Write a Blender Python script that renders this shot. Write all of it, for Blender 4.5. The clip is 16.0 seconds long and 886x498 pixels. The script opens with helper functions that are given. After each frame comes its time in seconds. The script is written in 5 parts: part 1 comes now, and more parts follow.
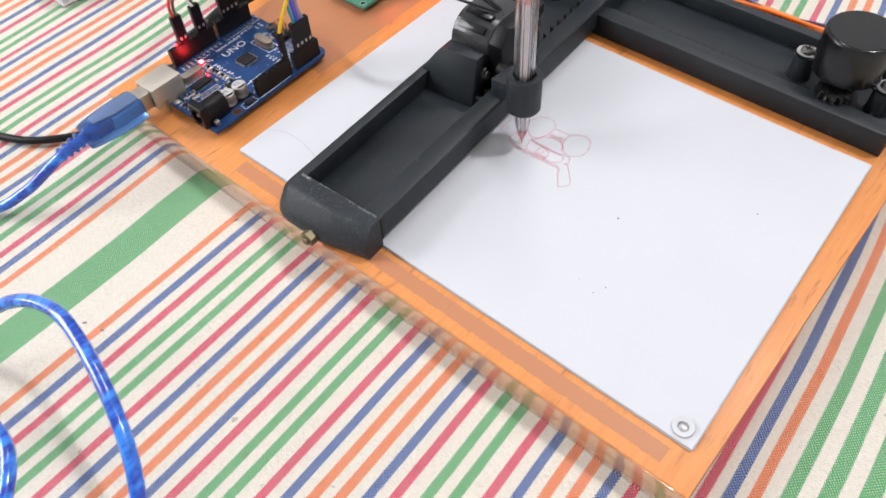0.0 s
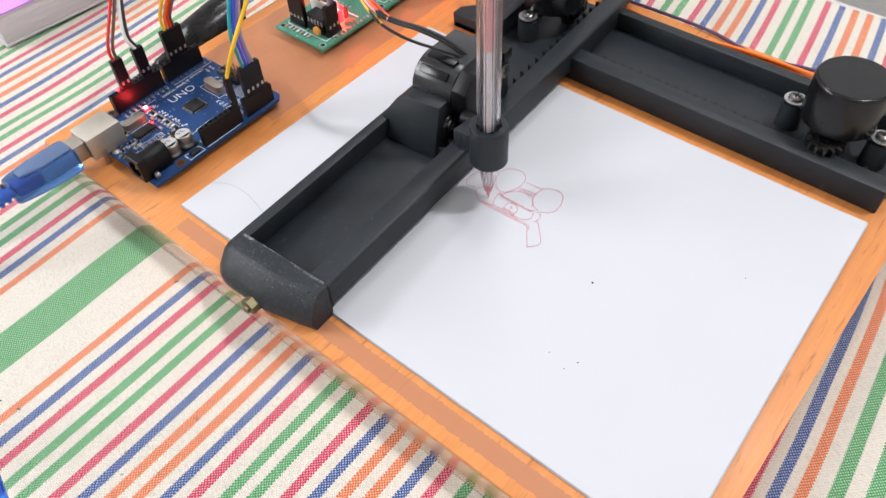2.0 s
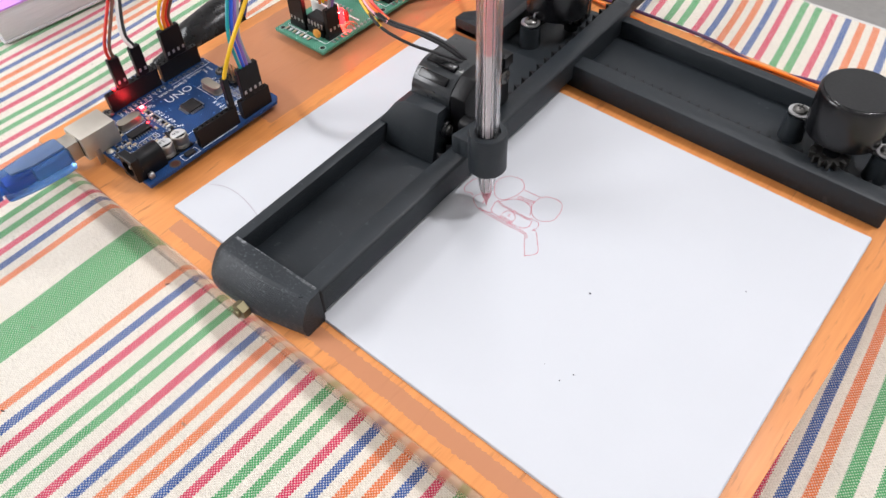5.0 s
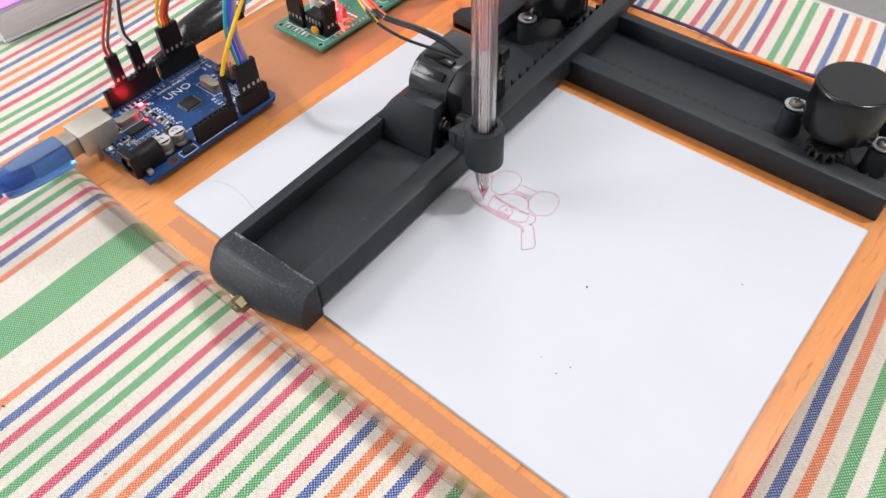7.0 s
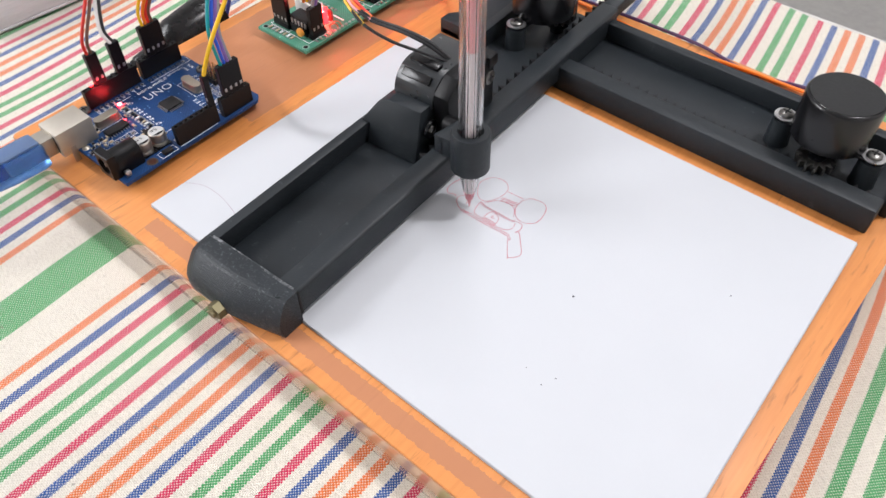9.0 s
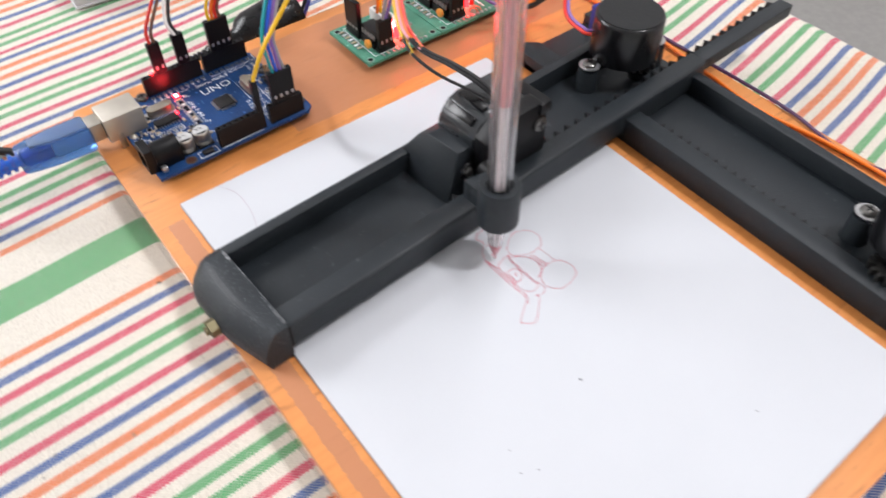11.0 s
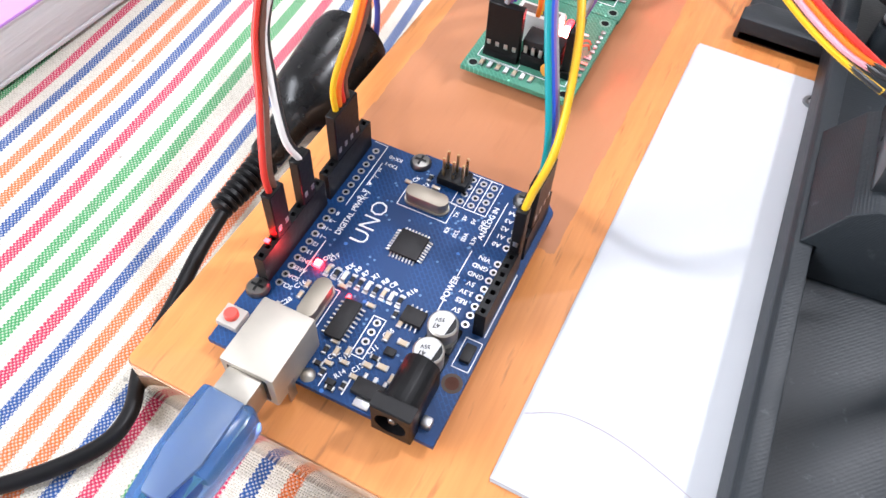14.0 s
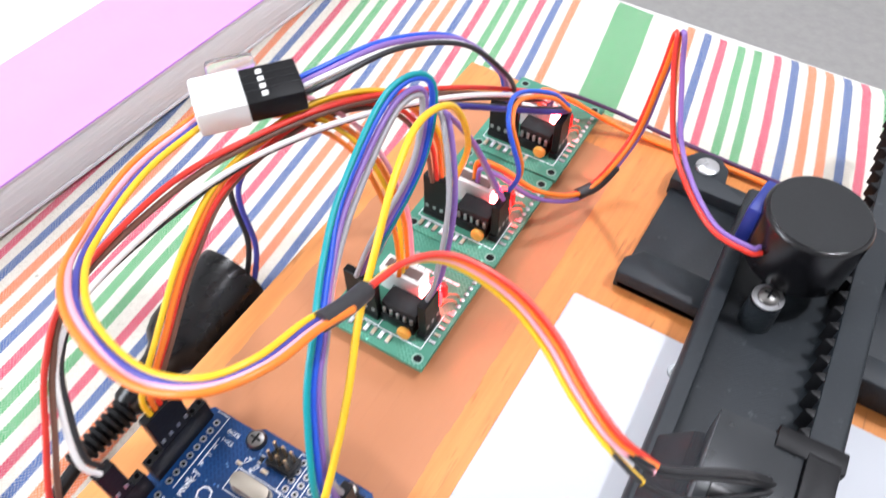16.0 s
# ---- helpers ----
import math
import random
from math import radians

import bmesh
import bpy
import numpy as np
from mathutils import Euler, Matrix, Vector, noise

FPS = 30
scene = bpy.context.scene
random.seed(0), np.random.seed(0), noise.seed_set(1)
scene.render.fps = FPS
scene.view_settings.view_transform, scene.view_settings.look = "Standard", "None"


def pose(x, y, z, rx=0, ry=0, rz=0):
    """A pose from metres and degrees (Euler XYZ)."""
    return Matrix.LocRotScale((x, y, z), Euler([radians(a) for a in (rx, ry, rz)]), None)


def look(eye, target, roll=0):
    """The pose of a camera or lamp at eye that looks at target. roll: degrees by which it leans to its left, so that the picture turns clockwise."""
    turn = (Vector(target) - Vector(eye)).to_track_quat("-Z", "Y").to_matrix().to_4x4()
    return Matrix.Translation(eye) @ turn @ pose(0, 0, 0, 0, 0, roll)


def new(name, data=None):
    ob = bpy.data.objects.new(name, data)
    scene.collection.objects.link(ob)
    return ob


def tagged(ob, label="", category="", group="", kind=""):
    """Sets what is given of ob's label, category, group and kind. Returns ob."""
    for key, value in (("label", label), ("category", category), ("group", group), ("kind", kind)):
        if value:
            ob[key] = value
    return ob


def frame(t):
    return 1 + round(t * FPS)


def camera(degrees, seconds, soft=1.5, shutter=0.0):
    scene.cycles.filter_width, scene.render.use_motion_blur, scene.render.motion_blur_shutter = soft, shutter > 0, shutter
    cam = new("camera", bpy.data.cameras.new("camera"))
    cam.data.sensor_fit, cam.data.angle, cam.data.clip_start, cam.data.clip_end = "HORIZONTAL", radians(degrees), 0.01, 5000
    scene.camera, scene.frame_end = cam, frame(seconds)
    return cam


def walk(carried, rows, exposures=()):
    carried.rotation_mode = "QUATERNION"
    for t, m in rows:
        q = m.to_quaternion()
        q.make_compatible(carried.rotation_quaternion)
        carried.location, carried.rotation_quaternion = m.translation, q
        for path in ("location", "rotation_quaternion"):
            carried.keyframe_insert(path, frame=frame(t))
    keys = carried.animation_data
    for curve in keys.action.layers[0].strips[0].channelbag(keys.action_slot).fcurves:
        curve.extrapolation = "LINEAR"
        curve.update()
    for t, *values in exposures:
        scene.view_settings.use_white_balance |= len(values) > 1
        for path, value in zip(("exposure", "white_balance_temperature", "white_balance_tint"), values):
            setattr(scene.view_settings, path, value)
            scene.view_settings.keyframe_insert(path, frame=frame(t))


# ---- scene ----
cam = camera(60.1, 16.0, 1.5, 0.3)
PATH = [
    (0, (0.24, -0.114, 0.229), (-0.617, 0.771, -1.346), -4.6),
    (0.5, (0.237, -0.099, 0.219), (-0.631, 0.833, -1.323), -3.9),
    (1, (0.234, -0.095, 0.216), (-0.643, 0.831, -1.324), -4.6),
    (1.5, (0.231, -0.091, 0.214), (-0.642, 0.843, -1.325), -4.1),
    (2, (0.231, -0.086, 0.215), (-0.646, 0.862, -1.312), -3.7),
    (2.5, (0.23, -0.084, 0.213), (-0.656, 0.87, -1.305), -3.0),
    (3, (0.23, -0.084, 0.212), (-0.665, 0.866, -1.304), -3.1),
    (3.5, (0.229, -0.083, 0.212), (-0.651, 0.867, -1.312), -2.3),
    (4, (0.229, -0.083, 0.212), (-0.658, 0.875, -1.303), -2.3),
    (6.5, (0.233, -0.082, 0.21), (-0.655, 0.874, -1.305), -3.0),
    (7, (0.233, -0.083, 0.211), (-0.659, 0.87, -1.305), -3.1),
    (7.5, (0.232, -0.083, 0.212), (-0.657, 0.869, -1.306), -3.2),
    (8, (0.231, -0.084, 0.211), (-0.645, 0.891, -1.3), -2.2),
    (8.5, (0.23, -0.082, 0.21), (-0.63, 0.898, -1.307), -1.5),
    (8.7, (0.23, -0.083, 0.208), (-0.63, 0.916, -1.295), -1.2),
    (10.8, (0.252, -0.035, 0.202), (-0.818, 0.748, -1.295), -0.6),
    (11, (0.233, -0.041, 0.208), (-0.81, 0.741, -1.309), -0.7),
    (11.2, (0.212, -0.055, 0.2), (-0.814, 0.757, -1.312), -1.2),
    (11.4, (0.188, -0.063, 0.194), (-0.79, 0.76, -1.344), -2.1),
    (11.7, (0.145, -0.064, 0.191), (-0.762, 0.782, -1.378), -1.7),
    (12, (0.112, -0.06, 0.191), (-0.765, 0.801, -1.387), -1.5),
    (12.5, (0.082, -0.061, 0.185), (-0.671, 0.873, -1.416), 2.5),
    (13, (0.063, -0.057, 0.164), (-0.58, 0.95, -1.439), 1.0),
    (13.5, (0.035, -0.053, 0.153), (-0.481, 1.012, -1.458), 3.2),
    (14, (0.022, -0.051, 0.15), (-0.45, 1.01, -1.479), 3.8),
    (14.5, (0.019, -0.051, 0.147), (-0.448, 0.997, -1.491), 3.5),
    (15, (0.021, -0.039, 0.157), (-0.463, 1.006, -1.478), 2.4),
    (15.2, (0.026, -0.028, 0.168), (-0.48, 1.005, -1.469), 1.3),
    (15.5, (0.028, -0.003, 0.186), (-0.466, 0.97, -1.49), 2.5),
    (15.8, (0.043, 0.01, 0.189), (-0.576, 1.028, -1.417), -0.4),
    (16, (0.045, 0.022, 0.191), (-0.586, 1.048, -1.406), 0.0),
]
EXPOSURES = [(0, -0.35, 6500, 10), (8.7, -0.35, 6500, 10), (10.8, -0.32, 6500, 10), (11.5, -0.3, 6500, 10), (12.0, -0.1, 6400, 10), (13.0, 0.12, 6200, 10), (16.0, 0.12, 6150, 10)]
walk(cam, [(t, look(eye, target, roll)) for t, eye, target, roll in PATH], EXPOSURES)

# ---- world and light ----
world = bpy.data.worlds.new("world")
scene.world = world
world.use_nodes = True
world.node_tree.nodes["Background"].inputs[0].default_value = (0.93, 0.96, 1.0, 1)
world.node_tree.nodes["Background"].inputs[1].default_value = 0.35


def area_lamp(name, eye, target, sx, sy, watts, colour):
    d = bpy.data.lights.new(name, "AREA")
    d.shape, d.size, d.size_y, d.energy, d.color = "RECTANGLE", sx, sy, watts, colour
    ob = new(name, d)
    ob.matrix_world = look(eye, target)
    return ob


# Unseen overhead lamp, placed by the direction in which the shadows fall.
area_lamp("unseen_overhead_light", (0.78, 0.72, 1.9), (0.1, 0.1, 0), 0.16, 0.10, 26.5, (0.97, 0.953, 0.985))
# Added fill that brightens the back left; no such lamp is known.
area_lamp("unseen_overhead_light", (-0.35, 0.95, 1.9), (0.0, 0.1, 0), 0.5, 0.10, 14, (0.97, 0.953, 0.985))
# Added fill from the front left; no window is built or known there.
area_lamp("front_left_fill", (-1.45, -1.0, 1.0), (0.05, 0.1, 0), 1.2, 1.2, 72, (0.945, 0.955, 0.99))

# ---- mesh helpers (all lengths in millimetres) ----
MM = 0.001


def thing(name, x=0, y=0, z=0, turn=0, label="", category="", group="", kind=""):
    ob = new(name)
    ob.empty_display_size = 0.005
    ob.matrix_world = pose(x * MM, y * MM, z * MM, 0, 0, turn)
    return tagged(ob, label, category, group, kind)


def mesh_of(name, bm, material, smooth=0):
    for v in bm.verts:
        v.co *= MM
    bmesh.ops.recalc_face_normals(bm, faces=bm.faces)
    me = bpy.data.meshes.new(name)
    bm.to_mesh(me)
    bm.free()
    me.materials.append(material)
    if smooth:
        me.polygons.foreach_set("use_smooth", [True] * len(me.polygons))
        me.set_sharp_from_angle(angle=radians(smooth))
    return me


def part(name, bm, material, parent=None, label="", smooth=40):
    ob = new(name, mesh_of(name, bm, material, smooth))
    if parent is not None:
        ob.parent = parent
    return tagged(ob, label)


def box(bm, x0, x1, y0, y1, z0, z1, r=0.0, seg=2):
    made = bmesh.ops.create_cube(bm, size=1, matrix=Matrix.Translation(((x0 + x1) / 2, (y0 + y1) / 2, (z0 + z1) / 2)) @ Matrix.Diagonal((x1 - x0, y1 - y0, z1 - z0, 1)))
    if r:
        edges = list({e for v in made["verts"] for e in v.link_edges})
        bmesh.ops.bevel(bm, geom=edges, offset=r, segments=seg, profile=0.5, affect="EDGES")
    return bm


def cyl(bm, c, r, h, axis="z", seg=24, r2=None, bevel=0.0):
    """A cylinder that starts at c and runs h along the axis."""
    turn = {"z": Matrix(), "x": Matrix.Rotation(radians(90), 4, "Y"), "y": Matrix.Rotation(radians(-90), 4, "X")}[axis]
    made = bmesh.ops.create_cone(bm, cap_ends=True, segments=seg, radius1=r, radius2=r if r2 is None else r2, depth=h, matrix=Matrix.Translation(c) @ turn @ Matrix.Translation((0, 0, h / 2)))
    if bevel:
        edges = [e for e in {e for v in made["verts"] for e in v.link_edges} if any(len(f.verts) > 4 for f in e.link_faces)]
        bmesh.ops.bevel(bm, geom=edges, offset=bevel, segments=2, profile=0.5, affect="EDGES")
    return bm


def prism(bm, outline, lo, hi, axis="z", r=0.0):
    """An outline of 2D points pushed from lo to hi along the axis (x: outline in y, z; y: in x, z)."""
    put = {"z": lambda a, b, h: (a, b, h), "x": lambda a, b, h: (h, a, b), "y": lambda a, b, h: (a, h, b)}[axis]
    low = [bm.verts.new(put(a, b, lo)) for a, b in outline]
    top = [bm.verts.new(put(a, b, hi)) for a, b in outline]
    faces = [bm.faces.new(low), bm.faces.new(top)]
    n = len(low)
    faces += [bm.faces.new((low[i], low[(i + 1) % n], top[(i + 1) % n], top[i])) for i in range(n)]
    if r:
        edges = list({e for f in faces for e in f.edges})
        bmesh.ops.recalc_face_normals(bm, faces=faces)
        bmesh.ops.bevel(bm, geom=edges, offset=r, segments=2, profile=0.5, affect="EDGES")
    return bm


def smooth_line(points, steps=10):
    """A Catmull-Rom line through the points."""
    p = [Vector(a) for a in points]
    p = [2 * p[0] - p[1]] + p + [2 * p[-1] - p[-2]]
    out = []
    for i in range(1, len(p) - 2):
        a, b, c, d = p[i - 1:i + 3]
        for k in range(steps):
            t = k / steps
            out.append(0.5 * (2 * b + (c - a) * t + (2 * a - 5 * b + 4 * c - d) * t * t + (3 * b - a - 3 * c + d) * t ** 3))
    return out + [p[-2]]


def tube(bm, points, r, seg=8, steps=10, shift=(0, 0), r_end=None):
    """A round cord along a smooth line; shift moves it sideways and up from the line, for ribbons."""
    line = smooth_line(points, steps)
    n = len(line)
    rings, side = [], None
    for i, p in enumerate(line):
        way = (line[min(i + 1, n - 1)] - line[max(i - 1, 0)]).normalized()
        if side is None:
            side = way.cross(Vector((0, 0, 1)) if abs(way.z) < 0.95 else Vector((1, 0, 0))).normalized()
        side = (side - way * side.dot(way)).normalized()
        up = side.cross(way)
        c = p + side * shift[0] + up * shift[1]
        rr = r if r_end is None else r + (r_end - r) * i / (n - 1)
        rings.append([bm.verts.new(c + rr * (side * math.cos(2 * math.pi * k / seg) + up * math.sin(2 * math.pi * k / seg))) for k in range(seg)])
    for a, b in zip(rings, rings[1:]):
        for k in range(seg):
            bm.faces.new((a[k], a[(k + 1) % seg], b[(k + 1) % seg], b[k]))
    bm.faces.new(rings[0])
    bm.faces.new(rings[-1])
    return bm


def lathe(bm, profile, c, axis="z", seg=32):
    """A profile of (radius, height) turned round an axis through c."""
    put = {"z": lambda a, b, h: (a, b, h), "x": lambda a, b, h: (h, a, b), "y": lambda a, b, h: (a, h, b)}[axis]
    rings = []
    for r, h in profile:
        rings.append([bm.verts.new(Vector(c) + Vector(put(r * math.cos(2 * math.pi * k / seg), r * math.sin(2 * math.pi * k / seg), h))) for k in range(seg)])
    for a, b in zip(rings, rings[1:]):
        for k in range(seg):
            bm.faces.new((a[k], a[(k + 1) % seg], b[(k + 1) % seg], b[k]))
    bm.faces.new(rings[0])
    bm.faces.new(rings[-1])
    return bm


# ---- materials ----
class Nodes:
    """A short way to write node trees."""

    def __init__(self, name):
        self.mat = bpy.data.materials.new(name)
        self.mat.use_nodes = True
        self.tree = self.mat.node_tree
        self.shader = self.tree.nodes["Principled BSDF"]

    def node(self, kind, **inputs):
        n = self.tree.nodes.new(kind)
        for key, value in inputs.items():
            self.put(n, key, value)
        return n

    def put(self, n, key, value):
        slot = n.inputs[int(key[1:])] if key[0] == "i" and key[1:].isdigit() else n.inputs[key.replace("_", " ")]
        if isinstance(value, bpy.types.NodeSocket):
            self.tree.links.new(value, slot)
        else:
            slot.default_value = value

    def math(self, op, a, b=0.0, c=0.0):
        n = self.node("ShaderNodeMath", i0=a, i1=b, i2=c)
        n.operation = op
        return n.outputs[0]

    def mix(self, f, a, b, blend="MIX"):
        n = self.tree.nodes.new("ShaderNodeMix")
        n.data_type, n.blend_type = "RGBA", blend
        for slot, value in ((0, f), (6, a), (7, b)):
            if isinstance(value, bpy.types.NodeSocket):
                self.tree.links.new(value, n.inputs[slot])
            else:
                n.inputs[slot].default_value = value
        return n.outputs[2]

    def coords(self):
        return self.node("ShaderNodeNewGeometry").outputs["Position"]

    def noise(self, scale, detail=4, vector=None, rough=0.55):
        n = self.node("ShaderNodeTexNoise", Scale=scale, Detail=detail, Roughness=rough)
        if vector is not None:
            self.put(n, "Vector", vector)
        return n.outputs[0]

    def stretch(self, vector, scale, turn=(0, 0, 0)):
        return self.node("ShaderNodeMapping", Vector=vector, Scale=scale, Rotation=turn).outputs[0]

    def ramp(self, value, stops, constant=False):
        n = self.node("ShaderNodeValToRGB", Fac=value)
        cr = n.color_ramp
        cr.interpolation = "CONSTANT" if constant else "LINEAR"
        while len(cr.elements) < len(stops):
            cr.elements.new(1.0)
        for e, (pos, col) in zip(cr.elements, stops):
            e.position = pos
        for e, (pos, col) in zip(cr.elements, stops):
            e.color = (*col, 1) if len(col) == 3 else col
        return n.outputs[0]

    def bump(self, height, distance, strength=1.0):
        b = self.node("ShaderNodeBump", Height=height, Distance=distance, Strength=strength)
        self.put(self.shader, "Normal", b.outputs[0])

    def set(self, **inputs):
        for key, value in inputs.items():
            self.put(self.shader, key, value)
        return self.mat


def rgb(r, g, b):
    return (r, g, b, 1)


def plastic(name, colour, rough=0.45, grain=900, wear=0.25, depth=0.00004, coat=0.0, gloss=0.5):
    n = Nodes(name)
    p = n.coords()
    big, fine = n.noise(60, 3, p), n.noise(grain, 2, p)
    dark = tuple(c * (1 - wear) for c in colour)
    light = tuple(min(1, c * (1 + wear)) for c in colour)
    n.set(Base_Color=n.mix(big, rgb(*dark), rgb(*light)), Roughness=n.math("ADD", rough - 0.08, n.math("MULTIPLY", fine, 0.16)))
    n.set(Coat_Weight=coat, Coat_Roughness=0.2, Specular_IOR_Level=gloss)
    n.bump(fine, depth)
    return n.mat


def printed_plastic(name, worn):
    """Black printed plastic: fine layer lines, matt, with pale scuffs."""
    n = Nodes(name)
    p = n.coords()
    line = n.node("ShaderNodeTexWave", Vector=n.stretch(p, (1, 1, 1), (0, 0, radians(45))), Scale=420.0, Distortion=0.8, Detail=2.0, Detail_Scale=2.0)
    line.bands_direction = "X"
    layer = n.node("ShaderNodeTexWave", Vector=p, Scale=900.0, Distortion=0.3)
    layer.bands_direction = "Z"
    geo = n.node("ShaderNodeNewGeometry")
    up = n.node("ShaderNodeSeparateXYZ", Vector=geo.outputs["Normal"]).outputs[2]
    flat = n.math("POWER", n.math("ABSOLUTE", up), 12.0)
    height = n.math("ADD", n.math("MULTIPLY", line.outputs[1], n.math("MULTIPLY", flat, 0.2)), n.math("MULTIPLY", n.math("MULTIPLY", layer.outputs[1], 0.6), n.math("SUBTRACT", 1.0, flat)))
    big = n.noise(35, 4, p)
    scuff = n.ramp(n.noise(260 + 900 * worn, 5, p, 0.7), [(0.62 - 0.05 * worn, (0, 0, 0)), (0.78, (1, 1, 1))])
    base = n.mix(big, rgb(0.009, 0.012, 0.0148), rgb(0.021, 0.0265, 0.032))
    n.set(Base_Color=n.mix(n.math("MULTIPLY", scuff, 0.22 + 0.3 * worn), base, rgb(0.30, 0.31, 0.33)), Roughness=n.math("ADD", 0.36, n.math("MULTIPLY", big, 0.2)), Specular_IOR_Level=0.34)
    n.bump(n.math("ADD", height, n.math("MULTIPLY", n.noise(900, 3, p), 0.8 + 1.2 * worn)), 0.00008, 0.9)
    return n.mat


def scuffed_plastic():
    n = Nodes("scuffed_black_plastic")
    p = n.coords()
    s = n.math("MULTIPLY", n.ramp(n.noise(900, 4, p, 0.7), [(0.40, (0, 0, 0)), (0.62, (1, 1, 1))]), n.ramp(n.noise(120, 3, p), [(0.44, (0, 0, 0)), (0.66, (1, 1, 1))]))
    n.set(Base_Color=n.mix(n.math("MULTIPLY", s, 0.85), rgb(0.02, 0.025, 0.03), rgb(0.52, 0.53, 0.55)), Roughness=0.7)
    n.bump(s, 0.0001)
    return n.mat


def metal(name, colour, rough=0.3, grain=400):
    n = Nodes(name)
    p = n.coords()
    f = n.noise(grain, 4, p)
    n.set(Base_Color=n.mix(f, rgb(*[c * 0.8 for c in colour]), rgb(*colour)), Metallic=1.0, Roughness=n.math("ADD", rough - 0.1, n.math("MULTIPLY", f, 0.2)))
    n.bump(f, 0.00002)
    return n.mat


def cloth_material():
    """Cream cotton with woven stripes along y: a wide green band at x = 0, and a repeat of 59.3 mm on both sides."""
    n = Nodes("striped_cotton")
    xyz = n.node("ShaderNodeSeparateXYZ", Vector=n.coords())
    x, y = n.math("MULTIPLY", xyz.outputs[0], 1000.0), n.math("MULTIPLY", xyz.outputs[1], 1000.0)
    back = n.math("MAXIMUM", y, 0.0)
    s = n.math("ADD", x, n.math("ADD", n.math("MULTIPLY", y, 0.03), n.math("MULTIPLY", n.math("MULTIPLY", back, back), 0.00025)))
    s = n.math("ADD", s, n.math("MULTIPLY", n.math("SUBTRACT", n.noise(9, 2, n.coords()), 0.5), 3.0))
    uneven = n.math("MULTIPLY", n.math("SUBTRACT", n.noise(330, 3, n.coords()), 0.5), 1.0)
    pick = n.math("SINE", n.math("MULTIPLY", n.math("ADD", y, uneven), 2 * math.pi / 1.2))
    warp = n.math("SINE", n.math("MULTIPLY", n.math("ADD", s, uneven), 2 * math.pi / 1.2))
    s = n.math("ADD", s, n.math("MULTIPLY", n.math("SIGN", pick), 0.16))
    a = n.math("ABSOLUTE", s)
    cream = (0.88, 0.825, 0.72)
    green, blue, pink, orange = (0.065, 0.39, 0.125), (0.016, 0.095, 0.35), (0.70, 0.022, 0.105), (0.85, 0.20, 0.042)

    def stops(stripes, lo, span):
        out = [(0.0, cream)]
        for c, w, col in stripes:
            out += [((c - w / 2 - lo) / span, col), ((c + w / 2 - lo) / span, cream)]
        return out

    period = 59.3
    repeat = [(33.5, 3.3, blue), (40.3, 3.3, pink), (48.6, 3.4, green), (55.8, 3.4, green), (64.2, 3.3, pink), (71.4, 3.3, blue), (78.4, 3.4, orange), (85.6, 3.4, orange)]
    m = n.math("MODULO", n.math("SUBTRACT", a, 29.6), period)
    outer = n.ramp(n.math("DIVIDE", m, period), stops(repeat, 29.6, period), True)
    inner = n.ramp(n.math("DIVIDE", a, 29.6), [(0.0, green), (8.2 / 29.6, cream), (24.2 / 29.6, orange), (27.6 / 29.6, cream)], True)
    edge = n.ramp(n.math("DIVIDE", n.math("SUBTRACT", s, 231.0), 80.0), stops([(235.8, 3.0, pink), (242.6, 3.3, blue), (249.0, 3.4, orange), (257.6, 4.4, green), (267.4, 5.0, green), (278.0, 6.0, green), (292, 4, orange)], 231.0, 80.0), True)
    col = n.mix(n.math("GREATER_THAN", a, 29.6), inner, outer)
    col = n.mix(n.math("GREATER_THAN", s, 231.0), col, edge)
    weave = n.math("MULTIPLY", n.math("ADD", n.math("MULTIPLY", pick, warp), 1.0), 0.5)
    spot = n.ramp(weave, [(0.52, (0, 0, 0)), (0.86, (1, 1, 1))])
    col = n.mix(n.math("MULTIPLY", spot, 0.66), col, rgb(0.88, 0.84, 0.77))
    gap = n.ramp(weave, [(0.06, (1, 1, 1)), (0.30, (0, 0, 0))])
    col = n.mix(n.math("MULTIPLY", gap, 0.34), col, rgb(0.42, 0.38, 0.32), "MULTIPLY")
    thread = n.noise(2600, 2, n.stretch(n.coords(), (0.25, 1, 1)))
    stain = n.noise(14, 5, n.coords())
    col = n.mix(n.math("MULTIPLY", n.math("MAXIMUM", n.math("SUBTRACT", thread, 0.45), 0.0), 1.4), col, rgb(0.5, 0.46, 0.40), "MULTIPLY")
    col = n.mix(n.math("MULTIPLY", stain, 0.15), col, rgb(0.82, 0.78, 0.72), "MULTIPLY")
    fleck = n.ramp(n.noise(210, 2, n.coords()), [(0.735, (0, 0, 0)), (0.76, (1, 1, 1))])
    col = n.mix(n.math("MULTIPLY", fleck, 0.5), col, rgb(0.2, 0.16, 0.12))
    n.set(Base_Color=col, Roughness=0.92, Sheen_Weight=0.15)
    n.bump(n.math("ADD", n.math("ABSOLUTE", n.math("MULTIPLY", pick, warp)), n.math("MULTIPLY", thread, 0.8)), 0.00026, 1.0)
    return n.mat


